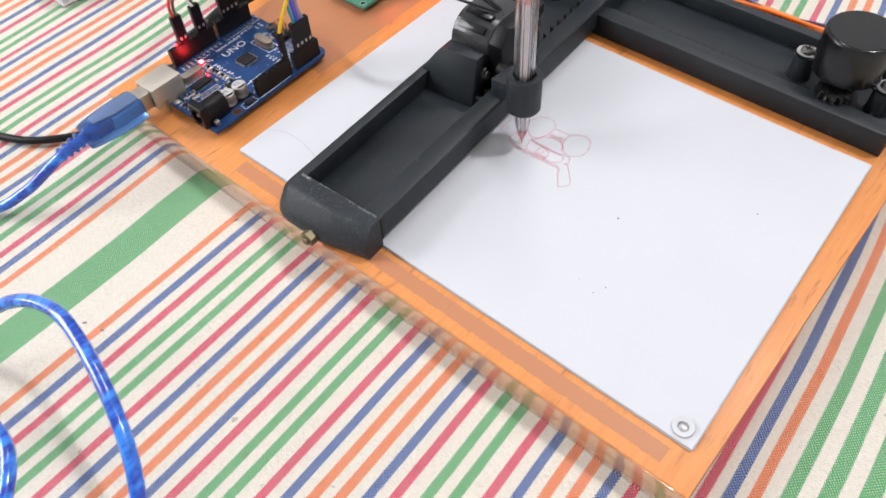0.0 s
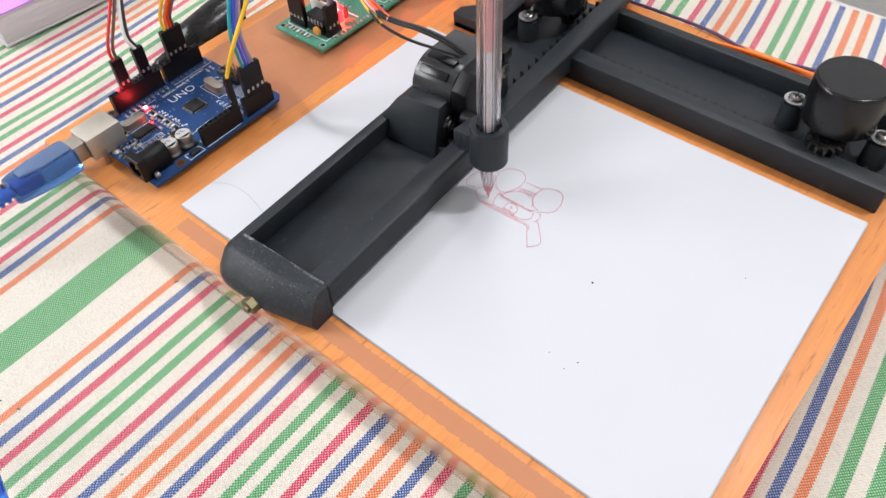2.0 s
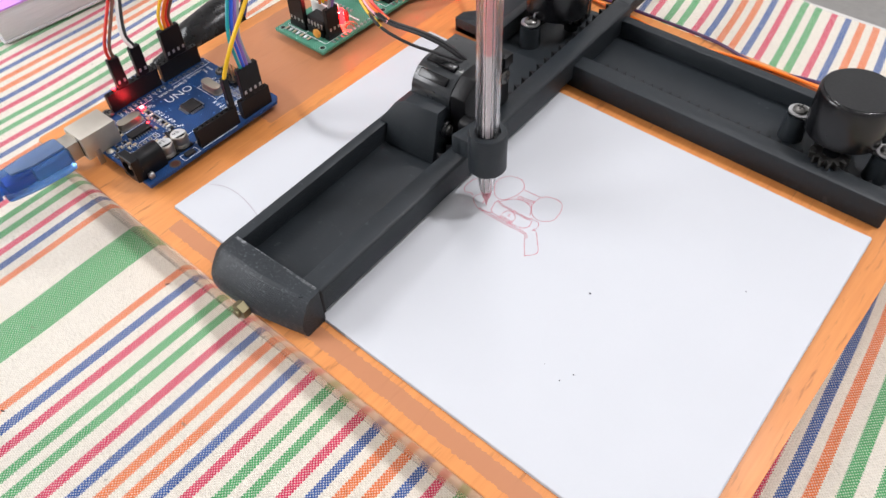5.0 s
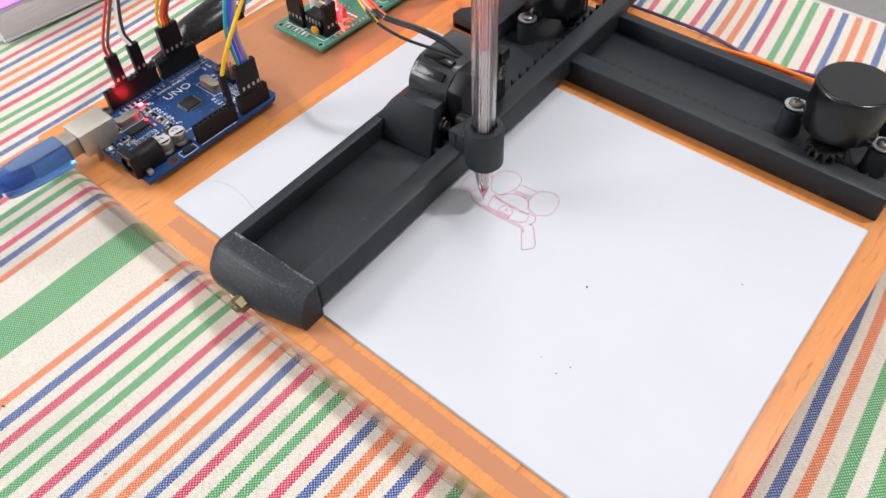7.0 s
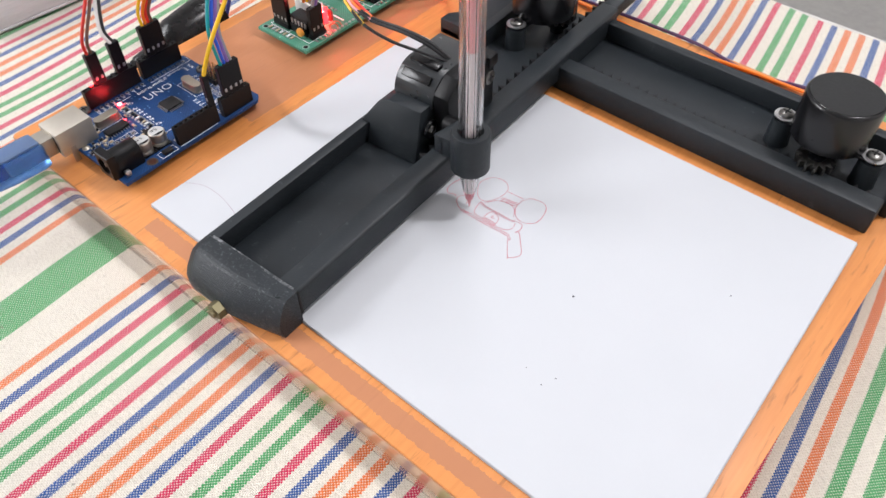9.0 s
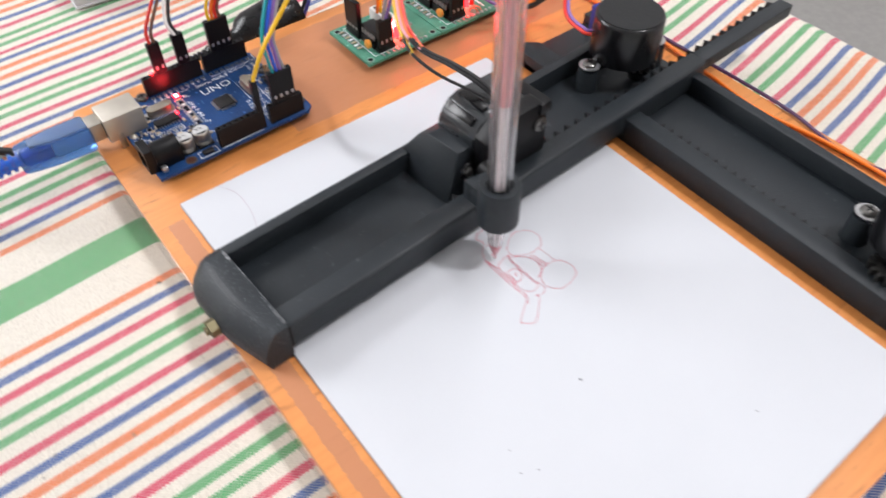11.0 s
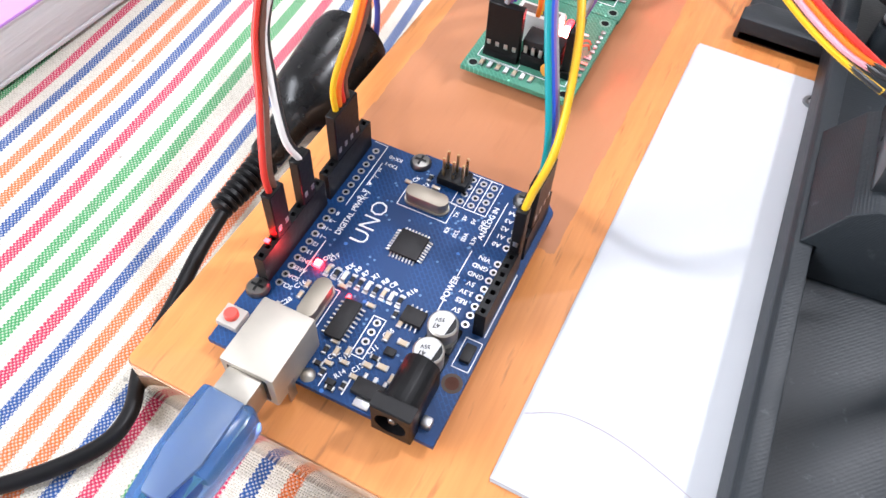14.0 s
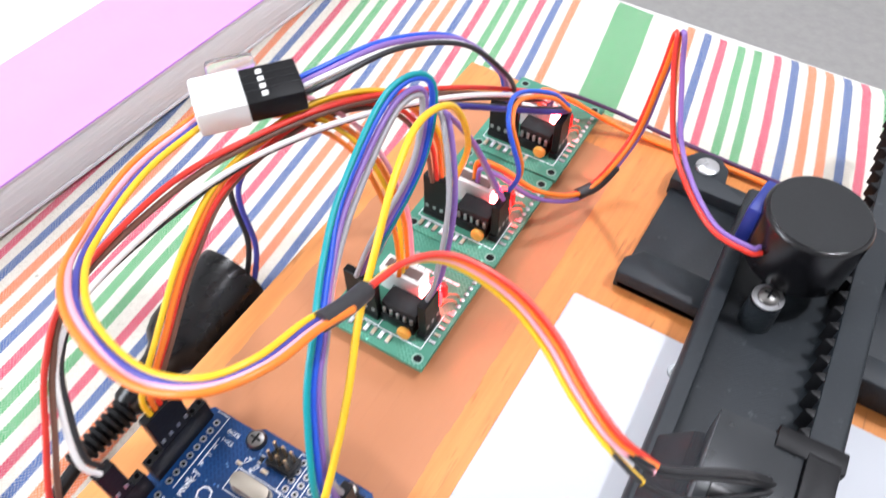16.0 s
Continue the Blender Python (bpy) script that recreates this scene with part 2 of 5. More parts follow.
def wood_material():
    """Varnished orange board with short dark pores and two panels of browner veneer."""
    n = Nodes("varnished_orange_wood")
    p = n.coords()
    xyz = n.node("ShaderNodeSeparateXYZ", Vector=p)
    x, y = n.math("MULTIPLY", xyz.outputs[0], 1000.0), n.math("MULTIPLY", xyz.outputs[1], 1000.0)
    long = n.stretch(p, (1, 0.16, 1))
    wave = n.noise(26, 5, n.stretch(p, (1, 0.35, 1)))
    fine = n.noise(520, 4, long, 0.65)
    pore = n.ramp(n.noise(430, 3, n.stretch(p, (1, 0.12, 1), (0, 0, 0.08)), 0.6), [(0.58, (0, 0, 0)), (0.70, (1, 1, 1))])
    col = n.mix(wave, rgb(0.64, 0.225, 0.052), rgb(0.78, 0.335, 0.10))
    col = n.mix(n.math("MULTIPLY", fine, 0.45), col, rgb(0.60, 0.22, 0.06))
    streak = n.ramp(n.noise(300, 4, n.stretch(p, (1, 0.05, 1), (0, 0, 0.05)), 0.7), [(0.38, (1, 1, 1)), (0.58, (0, 0, 0))])
    col = n.mix(n.math("MULTIPLY", streak, 0.35), col, rgb(0.52, 0.165, 0.04))
    jag = n.math("MULTIPLY", n.math("SUBTRACT", n.noise(620, 3, n.stretch(p, (1, 0.16, 1))), 0.5), 2.2)

    def inside(x0, x1, y0, y1):
        xx, yy = n.math("ADD", x, jag), n.math("ADD", y, jag)
        f = n.math("MULTIPLY", n.math("GREATER_THAN", xx, x0), n.math("LESS_THAN", xx, x1))
        g = n.math("MULTIPLY", n.math("GREATER_THAN", yy, y0), n.math("LESS_THAN", yy, y1))
        return n.math("MULTIPLY", f, g)

    panel = n.math("MAXIMUM", inside(19, 222, -7.4, -1.2), inside(-61, 2.5, 58, 211))
    brown = n.mix(wave, rgb(0.46, 0.18, 0.078), rgb(0.52, 0.22, 0.10))
    col = n.mix(panel, col, n.mix(n.math("MULTIPLY", fine, 0.3), brown, rgb(0.42, 0.165, 0.075)))
    keep = n.math("SUBTRACT", 1.0, n.math("MULTIPLY", panel, 0.85))
    col = n.mix(n.math("MULTIPLY", n.math("MULTIPLY", pore, 0.45), keep), col, rgb(0.17, 0.055, 0.02))
    n.set(Base_Color=col, Roughness=n.math("ADD", 0.40, n.math("MULTIPLY", fine, 0.18)), Coat_Weight=0.08, Coat_Roughness=0.3)
    n.bump(n.math("SUBTRACT", fine, n.math("MULTIPLY", pore, 0.8)), 0.00006, 0.6)
    return n.mat


def edge_material():
    """Lacquered edge band that mirrors the cloth."""
    n = Nodes("lacquered_board_edge")
    p = n.coords()
    f = n.noise(300, 4, n.stretch(p, (0.3, 1, 1)))
    n.set(Base_Color=n.mix(f, rgb(0.52, 0.27, 0.14), rgb(0.66, 0.38, 0.22)), Metallic=0.3, Roughness=n.math("ADD", 0.09, n.math("MULTIPLY", f, 0.1)), Coat_Weight=1.0, Coat_Roughness=0.06, Coat_IOR=1.6)
    n.bump(f, 0.00003)
    return n.mat


def paper_material():
    n = Nodes("white_paper")
    p = n.coords()
    f, big = n.noise(1500, 3, p), n.noise(20, 3, p)
    n.set(Base_Color=n.mix(big, rgb(0.535, 0.552, 0.585), rgb(0.57, 0.587, 0.62)), Roughness=0.75)
    n.bump(n.math("ADD", n.math("MULTIPLY", f, 0.3), big), 0.00025, 0.25)
    return n.mat


def clear_plastic(name, colour, rough=0.12, ior=1.45, transmission=1.0):
    n = Nodes(name)
    f = n.noise(160, 3, n.coords())
    n.set(Base_Color=rgb(*colour), Transmission_Weight=transmission, IOR=ior, Roughness=n.math("ADD", rough, n.math("MULTIPLY", f, 0.12)))
    n.bump(f, 0.0002, 0.3)
    return n.mat


def glow(name, colour, strength):
    n = Nodes(name)
    n.set(Base_Color=rgb(*colour), Emission_Color=rgb(*colour), Emission_Strength=strength, Roughness=0.3)
    return n.mat


def circuit_material(name, colour, trace):
    """Solder mask with faint copper tracks under it and tiny vias."""
    n = Nodes(name)
    p = n.coords()
    cells = n.node("ShaderNodeTexBrick", Vector=n.stretch(p, (1, 1, 1), (0, 0, radians(46))), Scale=260.0, Mortar_Size=0.035, Color1=rgb(0, 0, 0), Color2=rgb(0, 0, 0), Mortar=rgb(1, 1, 1))
    mask = n.ramp(n.noise(70, 2, p), [(0.45, (0, 0, 0)), (0.56, (1, 1, 1))])
    tracks = n.math("MULTIPLY", cells.outputs[0], mask)
    via = n.node("ShaderNodeTexVoronoi", Vector=p, Scale=190.0)
    dots = n.math("MULTIPLY", n.math("LESS_THAN", via.outputs["Distance"], 0.09), n.math("GREATER_THAN", n.noise(90, 1, p), 0.52))
    col = n.mix(n.math("MULTIPLY", tracks, 0.7), rgb(*colour), rgb(*trace))
    col = n.mix(n.math("MULTIPLY", dots, 0.8), col, rgb(*[min(1, c * 2.4 + 0.04) for c in trace]))
    n.set(Base_Color=col, Roughness=0.5, Specular_IOR_Level=0.35)
    n.bump(tracks, 0.00004)
    return n.mat


CLOTH, WOOD, EDGE, PAPER = cloth_material(), wood_material(), edge_material(), paper_material()
PRINT, WORN_PRINT, SCUFF = printed_plastic("black_printed_plastic", 0.0), printed_plastic("worn_printed_plastic", 1.0), scuffed_plastic()
GLOSSY = plastic("glossy_black_plastic", (0.005, 0.005, 0.006), 0.24, 300, 0.2, 0.00002, 0.15, 0.35)
BLACK = plastic("black_plastic", (0.004, 0.004, 0.0048), 0.42, gloss=0.24)
MOULDED = plastic("moulded_black_plug", (0.004, 0.004, 0.0045), 0.28, 200, 0.2, 0.00003, gloss=0.35)
CHIP = plastic("chip_plastic", (0.014, 0.013, 0.014), 0.5, gloss=0.3)
STEEL = metal("steel", (0.62, 0.62, 0.63), 0.3)
BRASS = metal("brass", (0.24, 0.21, 0.125), 0.55)
CAN = metal("brushed_can", (0.40, 0.36, 0.30), 0.52)
TIN = metal("tin_plate", (0.47, 0.44, 0.39), 0.47)
PLATE = metal("dull_tin_sheet", (0.60, 0.56, 0.495), 0.55)
CANTOP = plastic("brushed_can_top", (0.48, 0.48, 0.48), 0.4, 500, 0.05)
GOLD = metal("gilt_pin", (0.65, 0.45, 0.24), 0.3)
SOLDER = metal("solder", (0.52, 0.52, 0.53), 0.4)
DARKSTEEL = metal("dark_screw_steel", (0.20, 0.195, 0.185), 0.33)
BLUE_PCB = circuit_material("blue_solder_mask", (0.004, 0.037, 0.135), (0.009, 0.07, 0.235))
GREEN_PCB = circuit_material("green_solder_mask", (0.06, 0.225, 0.15), (0.15, 0.40, 0.29))
INK_WHITE = plastic("white_silkscreen", (0.85, 0.87, 0.9), 0.6, wear=0.08)
RED_INK = plastic("red_ink", (0.60, 0.12, 0.17), 0.6, wear=0.15)
FLOOR = plastic("grey_floor_tile", (0.34, 0.33, 0.315), 0.4, 40, 0.15, 0.0001)
WALL = plastic("white_wall_paint", (0.74, 0.73, 0.72), 0.85, 300, 0.06, 0.0002)

# ---- the setting ----


def build_cloth():
    bm = bmesh.new()
    nx, ny, x0, x1, y0, y1 = 110, 90, -620, 520, -420, 318
    grid = [[None] * (ny + 1) for _ in range(nx + 1)]
    for i in range(nx + 1):
        for j in range(ny + 1):
            x, y = x0 + (x1 - x0) * i / nx, y0 + (y1 - y0) * j / ny
            off = max(0.0, max(-72 - x, x - 238, -16 - y, y - 232)) / 40
            w = 2.2 * noise.noise((x / 70, y / 120, 3)) + 1.2 * noise.noise((x / 28, y / 60, 8))
            z = -15.4 + (w - 0.4) * min(1.0, off)
            if y > 312:
                z -= (y - 312) * 0.5
            grid[i][j] = bm.verts.new((x, y, z))
    for i in range(nx):
        for j in range(ny):
            bm.faces.new((grid[i][j], grid[i + 1][j], grid[i + 1][j + 1], grid[i][j + 1]))
    ob = part("tablecloth", bm, CLOTH, None, "", 60)
    return tagged(ob, "cream cotton tablecloth with green, blue, pink and orange woven stripes", "tablecloth")


def build_room():
    bm = box(bmesh.new(), -640, 540, -440, 322, -60, -18.5, 4)
    tagged(part("table", bm, plastic("pale_laminate", (0.6, 0.58, 0.55), 0.5)), "pale table with straight edges under a striped cloth", "table")
    # Walls and ceiling are unseen, added to close the room and bounce light.
    for name, dims in (("wall_north", (-1600, 1600, 1900, 2000, -760, 2000)), ("wall_south", (-1600, 1600, -2300, -2200, -760, 2000)), ("wall_west", (-1700, -1600, -2300, 2000, -760, 2000)), ("wall_east", (1600, 1700, -2300, 2000, -760, 2000)), ("floor", (-1700, 1700, -2300, 2000, -860, -760)), ("ceiling", (-1700, 1700, -2300, 2000, 2000, 2100))):
        tagged(part(name, box(bmesh.new(), *dims), FLOOR if name == "floor" else WALL), "plain surface added to close the room", "room", kind="structure")


def build_board():
    top = thing("base_board", 0, 0, 0, 0, "varnished orange wooden board with browner panels, lying on the cloth", "board")
    bend = [radians(180 + 10 * k) for k in range(10)]
    corner = [(-66 + 2 * math.cos(a), -9.9 + 2 * math.sin(a)) for a in bend]
    part("board_body", prism(bmesh.new(), corner + [(234, -11.9), (234, 227), (-68, 227)], -15, 0, "z", 0.15), WOOD, top)
    part("front_edge_band", box(bmesh.new(), -66, 233.6, -12.25, -11.85, -15.2, -0.6, 0.08), EDGE, top, "glossy lacquered edge band that mirrors the cloth")
    part("left_edge_band", box(bmesh.new(), -68.4, -67.95, -9.9, 226.4, -15.2, -0.6, 0.08), EDGE, top, "glossy lacquered edge band")
    rim = [(-66 + 2.4 * math.cos(a), -9.9 + 2.35 * math.sin(a)) for a in bend]
    part("corner_edge_band", prism(bmesh.new(), rim + [(x + 0.05, y + 0.05) for x, y in reversed(corner)], -15.2, -0.6), EDGE, top, "rounded lacquered corner")


PEN_X, PEN_Y = 109.4, 76.4


def build_paper():
    stack = thing("paper_stack", 12.6, 1.2, 0, 0.2, "stack of white drawing paper sheets, the top one drawn on", "paper")
    random.seed(4)
    for k in range(6):
        bm = bmesh.new()
        nx, ny = 30, 22
        sx, sy = random.uniform(-0.5, 0.5), random.uniform(-0.5, 0.5)
        v = {}
        for side in (0, 1):
            for i in range(nx + 1):
                for j in range(ny + 1):
                    y = 149.5 * j / ny + sy
                    x = (210.6 + 4.2 * (1 - j / ny)) * i / nx + sx
                    lift = 0.0
                    if k == 5:
                        lift = 0.5 * max(0, (x - 185) / 27) ** 2 * max(0, (y - 90) / 60) ** 2 + 0.25 * max(0.0, math.sin(x / 31)) * (0.3 + max(0, (15 - y) / 15))
                    v[side, i, j] = bm.verts.new((x, y, 0.05 + k * 0.24 + side * 0.16 + lift))
        for i in range(nx):
            for j in range(ny):
                bm.faces.new([v[1, a, b] for a, b in ((i, j), (i + 1, j), (i + 1, j + 1), (i, j + 1))])
                bm.faces.new([v[0, a, b] for a, b in ((i, j), (i, j + 1), (i + 1, j + 1), (i + 1, j))])
        for i in range(nx):
            for j in (0, ny):
                bm.faces.new((v[0, i, j], v[0, i + 1, j], v[1, i + 1, j], v[1, i, j]))
        for j in range(ny):
            for i in (0, nx):
                bm.faces.new((v[0, i, j], v[0, i, j + 1], v[1, i, j + 1], v[1, i, j]))
        part("sheet", bm, PAPER, stack, "", 50)
    return stack


def build_channel_rail():
    """The fixed rail along x: a trough with two walls, a toothed rack, and a bare end left of the arm."""
    rail = thing("fixed_rail", 0, 0, 0, 0, "black plastic channel rail with toothed rack, fixed to the board", "plotter rail")
    part("channel_floor", box(bmesh.new(), 21, 223, 160, 207, 0.1, 3.2, 0.4), PRINT, rail)
    part("near_wall", box(bmesh.new(), 85, 223, 158.5, 167, 0.1, 11.4, 0.7), PRINT, rail)
    part("far_wall", box(bmesh.new(), 83, 223, 200.5, 205.5, 0.1, 11.4, 0.7), PRINT, rail)
    bm = bmesh.new()
    prism(bm, [(20, 160), (50, 160), (50, 171), (24, 171), (20, 166)], 0.1, 7.5, "z", 0.5)
    part("near_end_wall", bm, PRINT, rail)
    bm = bmesh.new()
    prism(bm, [(20, 203), (50, 203), (50, 209), (36, 210), (35, 216), (31, 220), (24, 219.5), (20, 214)], 0.1, 7.5, "z", 0.5)
    part("far_end_wall", bm, PRINT, rail)
    cap = part("mounting_screw", lathe(bmesh.new(), [(0.1, 8.4), (2.6, 8.6), (3.8, 8.0), (3.9, 7.4)], (28.5, 213.5, 0)), STEEL, rail, "shiny steel screw head")
    for i in range(28):
        x = 98 + i * 4.35
        bm = bmesh.new()
        prism(bm, [(x, 166.6), (x + 2.5, 166.6), (x + 1.25, 169.6)], 3.2, 10.9, "z", 0.2)
        part("tooth", bm, BLACK, rail)
    part("rail_end_plate", box(bmesh.new(), 223, 226, 171, 204, 0.1, 8.5, 0.6), PRINT, rail)
    return rail


def gear_outline(cx, cy, r0, r1, teeth):
    out = []
    for k in range(teeth):
        for f, r in ((0.0, r0), (0.2, r1), (0.5, r1), (0.7, r0)):
            a = 2 * math.pi * (k + f) / teeth
            out.append((cx + r * math.cos(a), cy + r * math.sin(a)))
    return out


def build_stepper(name, x, y, z, turn, label, blue=False, gear=(5, -5, 0)):
    """A geared stepper held upside down on two bosses: can, ears with screws, gear below, wires' cover at the side."""
    m = thing(name, x, y, z, turn, label, "motor", "plotter motors")
    part("can", lathe(bmesh.new(), [(13.4, 11), (14.1, 11.6), (14.1, 29.0), (13.6, 29.9), (12.9, 30.2)], (0, 0, 0), "z", 48), GLOSSY, m)
    part("can_lid", lathe(bmesh.new(), [(12.9, 30.2), (12.9, 30.45), (0.2, 30.5)], (0, 0, 0), "z", 48), plastic("satin_motor_lid", (0.010, 0.011, 0.012), 0.42, gloss=0.35), m, "satin black flat lid")
    bm = bmesh.new()
    prism(bm, [(-20, -3.6), (20, -3.6), (20, 3.6), (-20, 3.6)], 9.8, 10.9, "z", 0.3)
    part("mounting_ear", bm, GLOSSY, m)
    bm = bmesh.new()
    lathe(bm, [(3.2, 0.2), (3.2, 3.6), (5.2, 3.8), (5.2, 6.2), (3.2, 6.4), (3.2, 9.7)], gear, "z", 24)
    part("gear_hub", bm, GLOSSY, m)
    part("gear", prism(bmesh.new(), gear_outline(gear[0], gear[1], 5.3, 7.3, 14), 6.7, 9.6, "z"), DARKSTEEL, m, "dark toothed drive gear")
    for sx in (-17.5, 17.5):
        bm = bmesh.new()
        lathe(bm, [(5.0, -1.5), (4.7, 0.5), (4.4, 9.7)], (sx, 0, 0), "z", 24)
        boss = part("boss", bm, PRINT, m)
        bm = bmesh.new()
        lathe(bm, [(4.3, 10.95), (4.3, 11.4), (2.2, 11.5)], (sx, 0, 0), "z", 28)
        part("washer", bm, STEEL, m, "bright steel washer")
        bm = bmesh.new()
        lathe(bm, [(2.9, 11.5), (2.8, 12.4), (2.0, 13.0), (0.2, 13.1)], (sx, 0, 0), "z", 24)
        screw = part("screw", bm, DARKSTEEL, m, "dark cross-head screw")
        bm = bmesh.new()
        box(bm, sx - 1.6, sx + 1.6, -0.3, 0.3, 12.8, 13.25)
        box(bm, sx - 0.3, sx + 0.3, -1.6, 1.6, 12.8, 13.26)
        part("cross_slot", bm, BLACK, screw)
    part("wire_cover", box(bmesh.new(), -6.6, 6.6, 12.4, 16.4, 12.5, 27.0, 0.8), plastic("blue_plastic", (0.016, 0.03, 0.22), 0.4) if blue else GLOSSY, m, "blue wire cover" if blue else "")
    return m


ARM_L, ARM_R = 53.5, 96.5


def build_arm():
    """The gantry arm along y: trough, cap with a brass nut, rack that sticks out behind, sitting over the rail."""
    arm = thing("gantry_arm", 0, 0, 0, 0, "long black plastic gantry arm with toothed rack and rounded cap", "plotter arm")
    L, R, z0, z1 = ARM_L, ARM_R, 4.2, 15.2
    part("trough_floor", box(bmesh.new(), L + 1, R - 1, 1.5, 207, z0, z0 + 2.6, 0.3), PRINT, arm)
    part("left_wall", prism(bmesh.new(), [(L, z0), (L + 5.2, z0), (L + 5.2, z1), (L + 1.0, z1), (L, z1 - 1.2)], 1.5, 207, "y", 0.4), PRINT, arm)
    part("right_wall", prism(bmesh.new(), [(R - 8.5, z0), (R, z0), (R, z1 - 0.8), (R - 0.8, z1), (R - 8.5, z1)], 1.5, 209, "y", 0.4), PRINT, arm)
    part("rack_tail", box(bmesh.new(), R - 8.2, R - 1.2, 209, 274, z1 - 6.5, z1 - 0.3, 0.5), PRINT, arm)
    for i in range(34):
        y = 76 + i * 5.75
        base = R - 8.2 if y > 200 else R - 8.5
        tooth = prism(bmesh.new(), [(base, y), (base, y + 3.0), (base - 2.7, y + 1.5)], z1 - 6.0 if y > 200 else z0 + 2.4, z1 - 0.5, "z", 0.12)
        part("tooth", tooth, BLACK, arm, "dark triangular tooth")
    # end cap over the front of the trough: a sloped front, a rounded end and a square one
    bm = bmesh.new()
    rings = []
    for k in range(15):
        u = k / 14
        x = L - 2.6 + (R + 3.0 - L) * u
        near = min(1.0, (x - (L - 2.6)) / 11.0)
        full = math.sqrt(max(0.0, 1 - (1 - near) ** 2))
        deep = (5.5 + 7.3 * full) * (1 - 0.36 * max(0.0, (x - R + 20) / 20) ** 1.3)
        high = 11.0 + 5.3 * full + 0.5 * math.sin(math.pi * u)
        low = 4.5 - 4.1 * full
        prof = [(1.6, low), (1.6, high), (-0.30 * deep, high - 0.2), (-0.52 * deep, high - 1.2), (-0.86 * deep, high - 6.0), (-0.98 * deep, high - 9.0), (-deep, max(low + 1.5, 4.0)), (-0.84 * deep, low)]
        rings.append([bm.verts.new((x, yy, zz)) for yy, zz in prof])
    for a, b in zip(rings, rings[1:]):
        for k in range(8):
            bm.faces.new((a[k], a[(k + 1) % 8], b[(k + 1) % 8], b[k]))
    bm.faces.new(rings[0])
    bm.faces.new(rings[-1])
    cap = part("end_cap", bm, WORN_PRINT, arm, "rounded end cap, pale scuffs along its edge")
    part("scuffed_seam", box(bmesh.new(), L + 4, R - 1, 0.9, 2.1, z1 + 0.9, z1 + 1.5, 0.3), SCUFF, cap, "whitish scuffed seam")
    # Black strip stands in for the shade inside the seam's groove.
    part("seam_groove_shade", box(bmesh.new(), R - 0.2, R + 0.55, 1.5, 2.5, 4.6, z1 + 0.2, 0.1), plastic("groove_shade", (0.004, 0.004, 0.004), 0.9), cap)
    bm = bmesh.new()
    cyl(bm, (L + 20, -15.6, 4.6), 3.2, 3.2, "y", 6)
    cyl(bm, (L + 20, -16.8, 4.6), 1.5, 6, "y", 14)
    part("nut", bm, BRASS, arm, "dull brass hexagon nut")
    part("peg_hole", lathe(bmesh.new(), [(0.9, z1 + 0.4), (0.9, z1 + 1.0), (0.5, z1 + 1.0), (0.45, z1 + 0.5)], (R - 3.4, -3.0, 0), "z", 14), SCUFF, arm)
    return arm


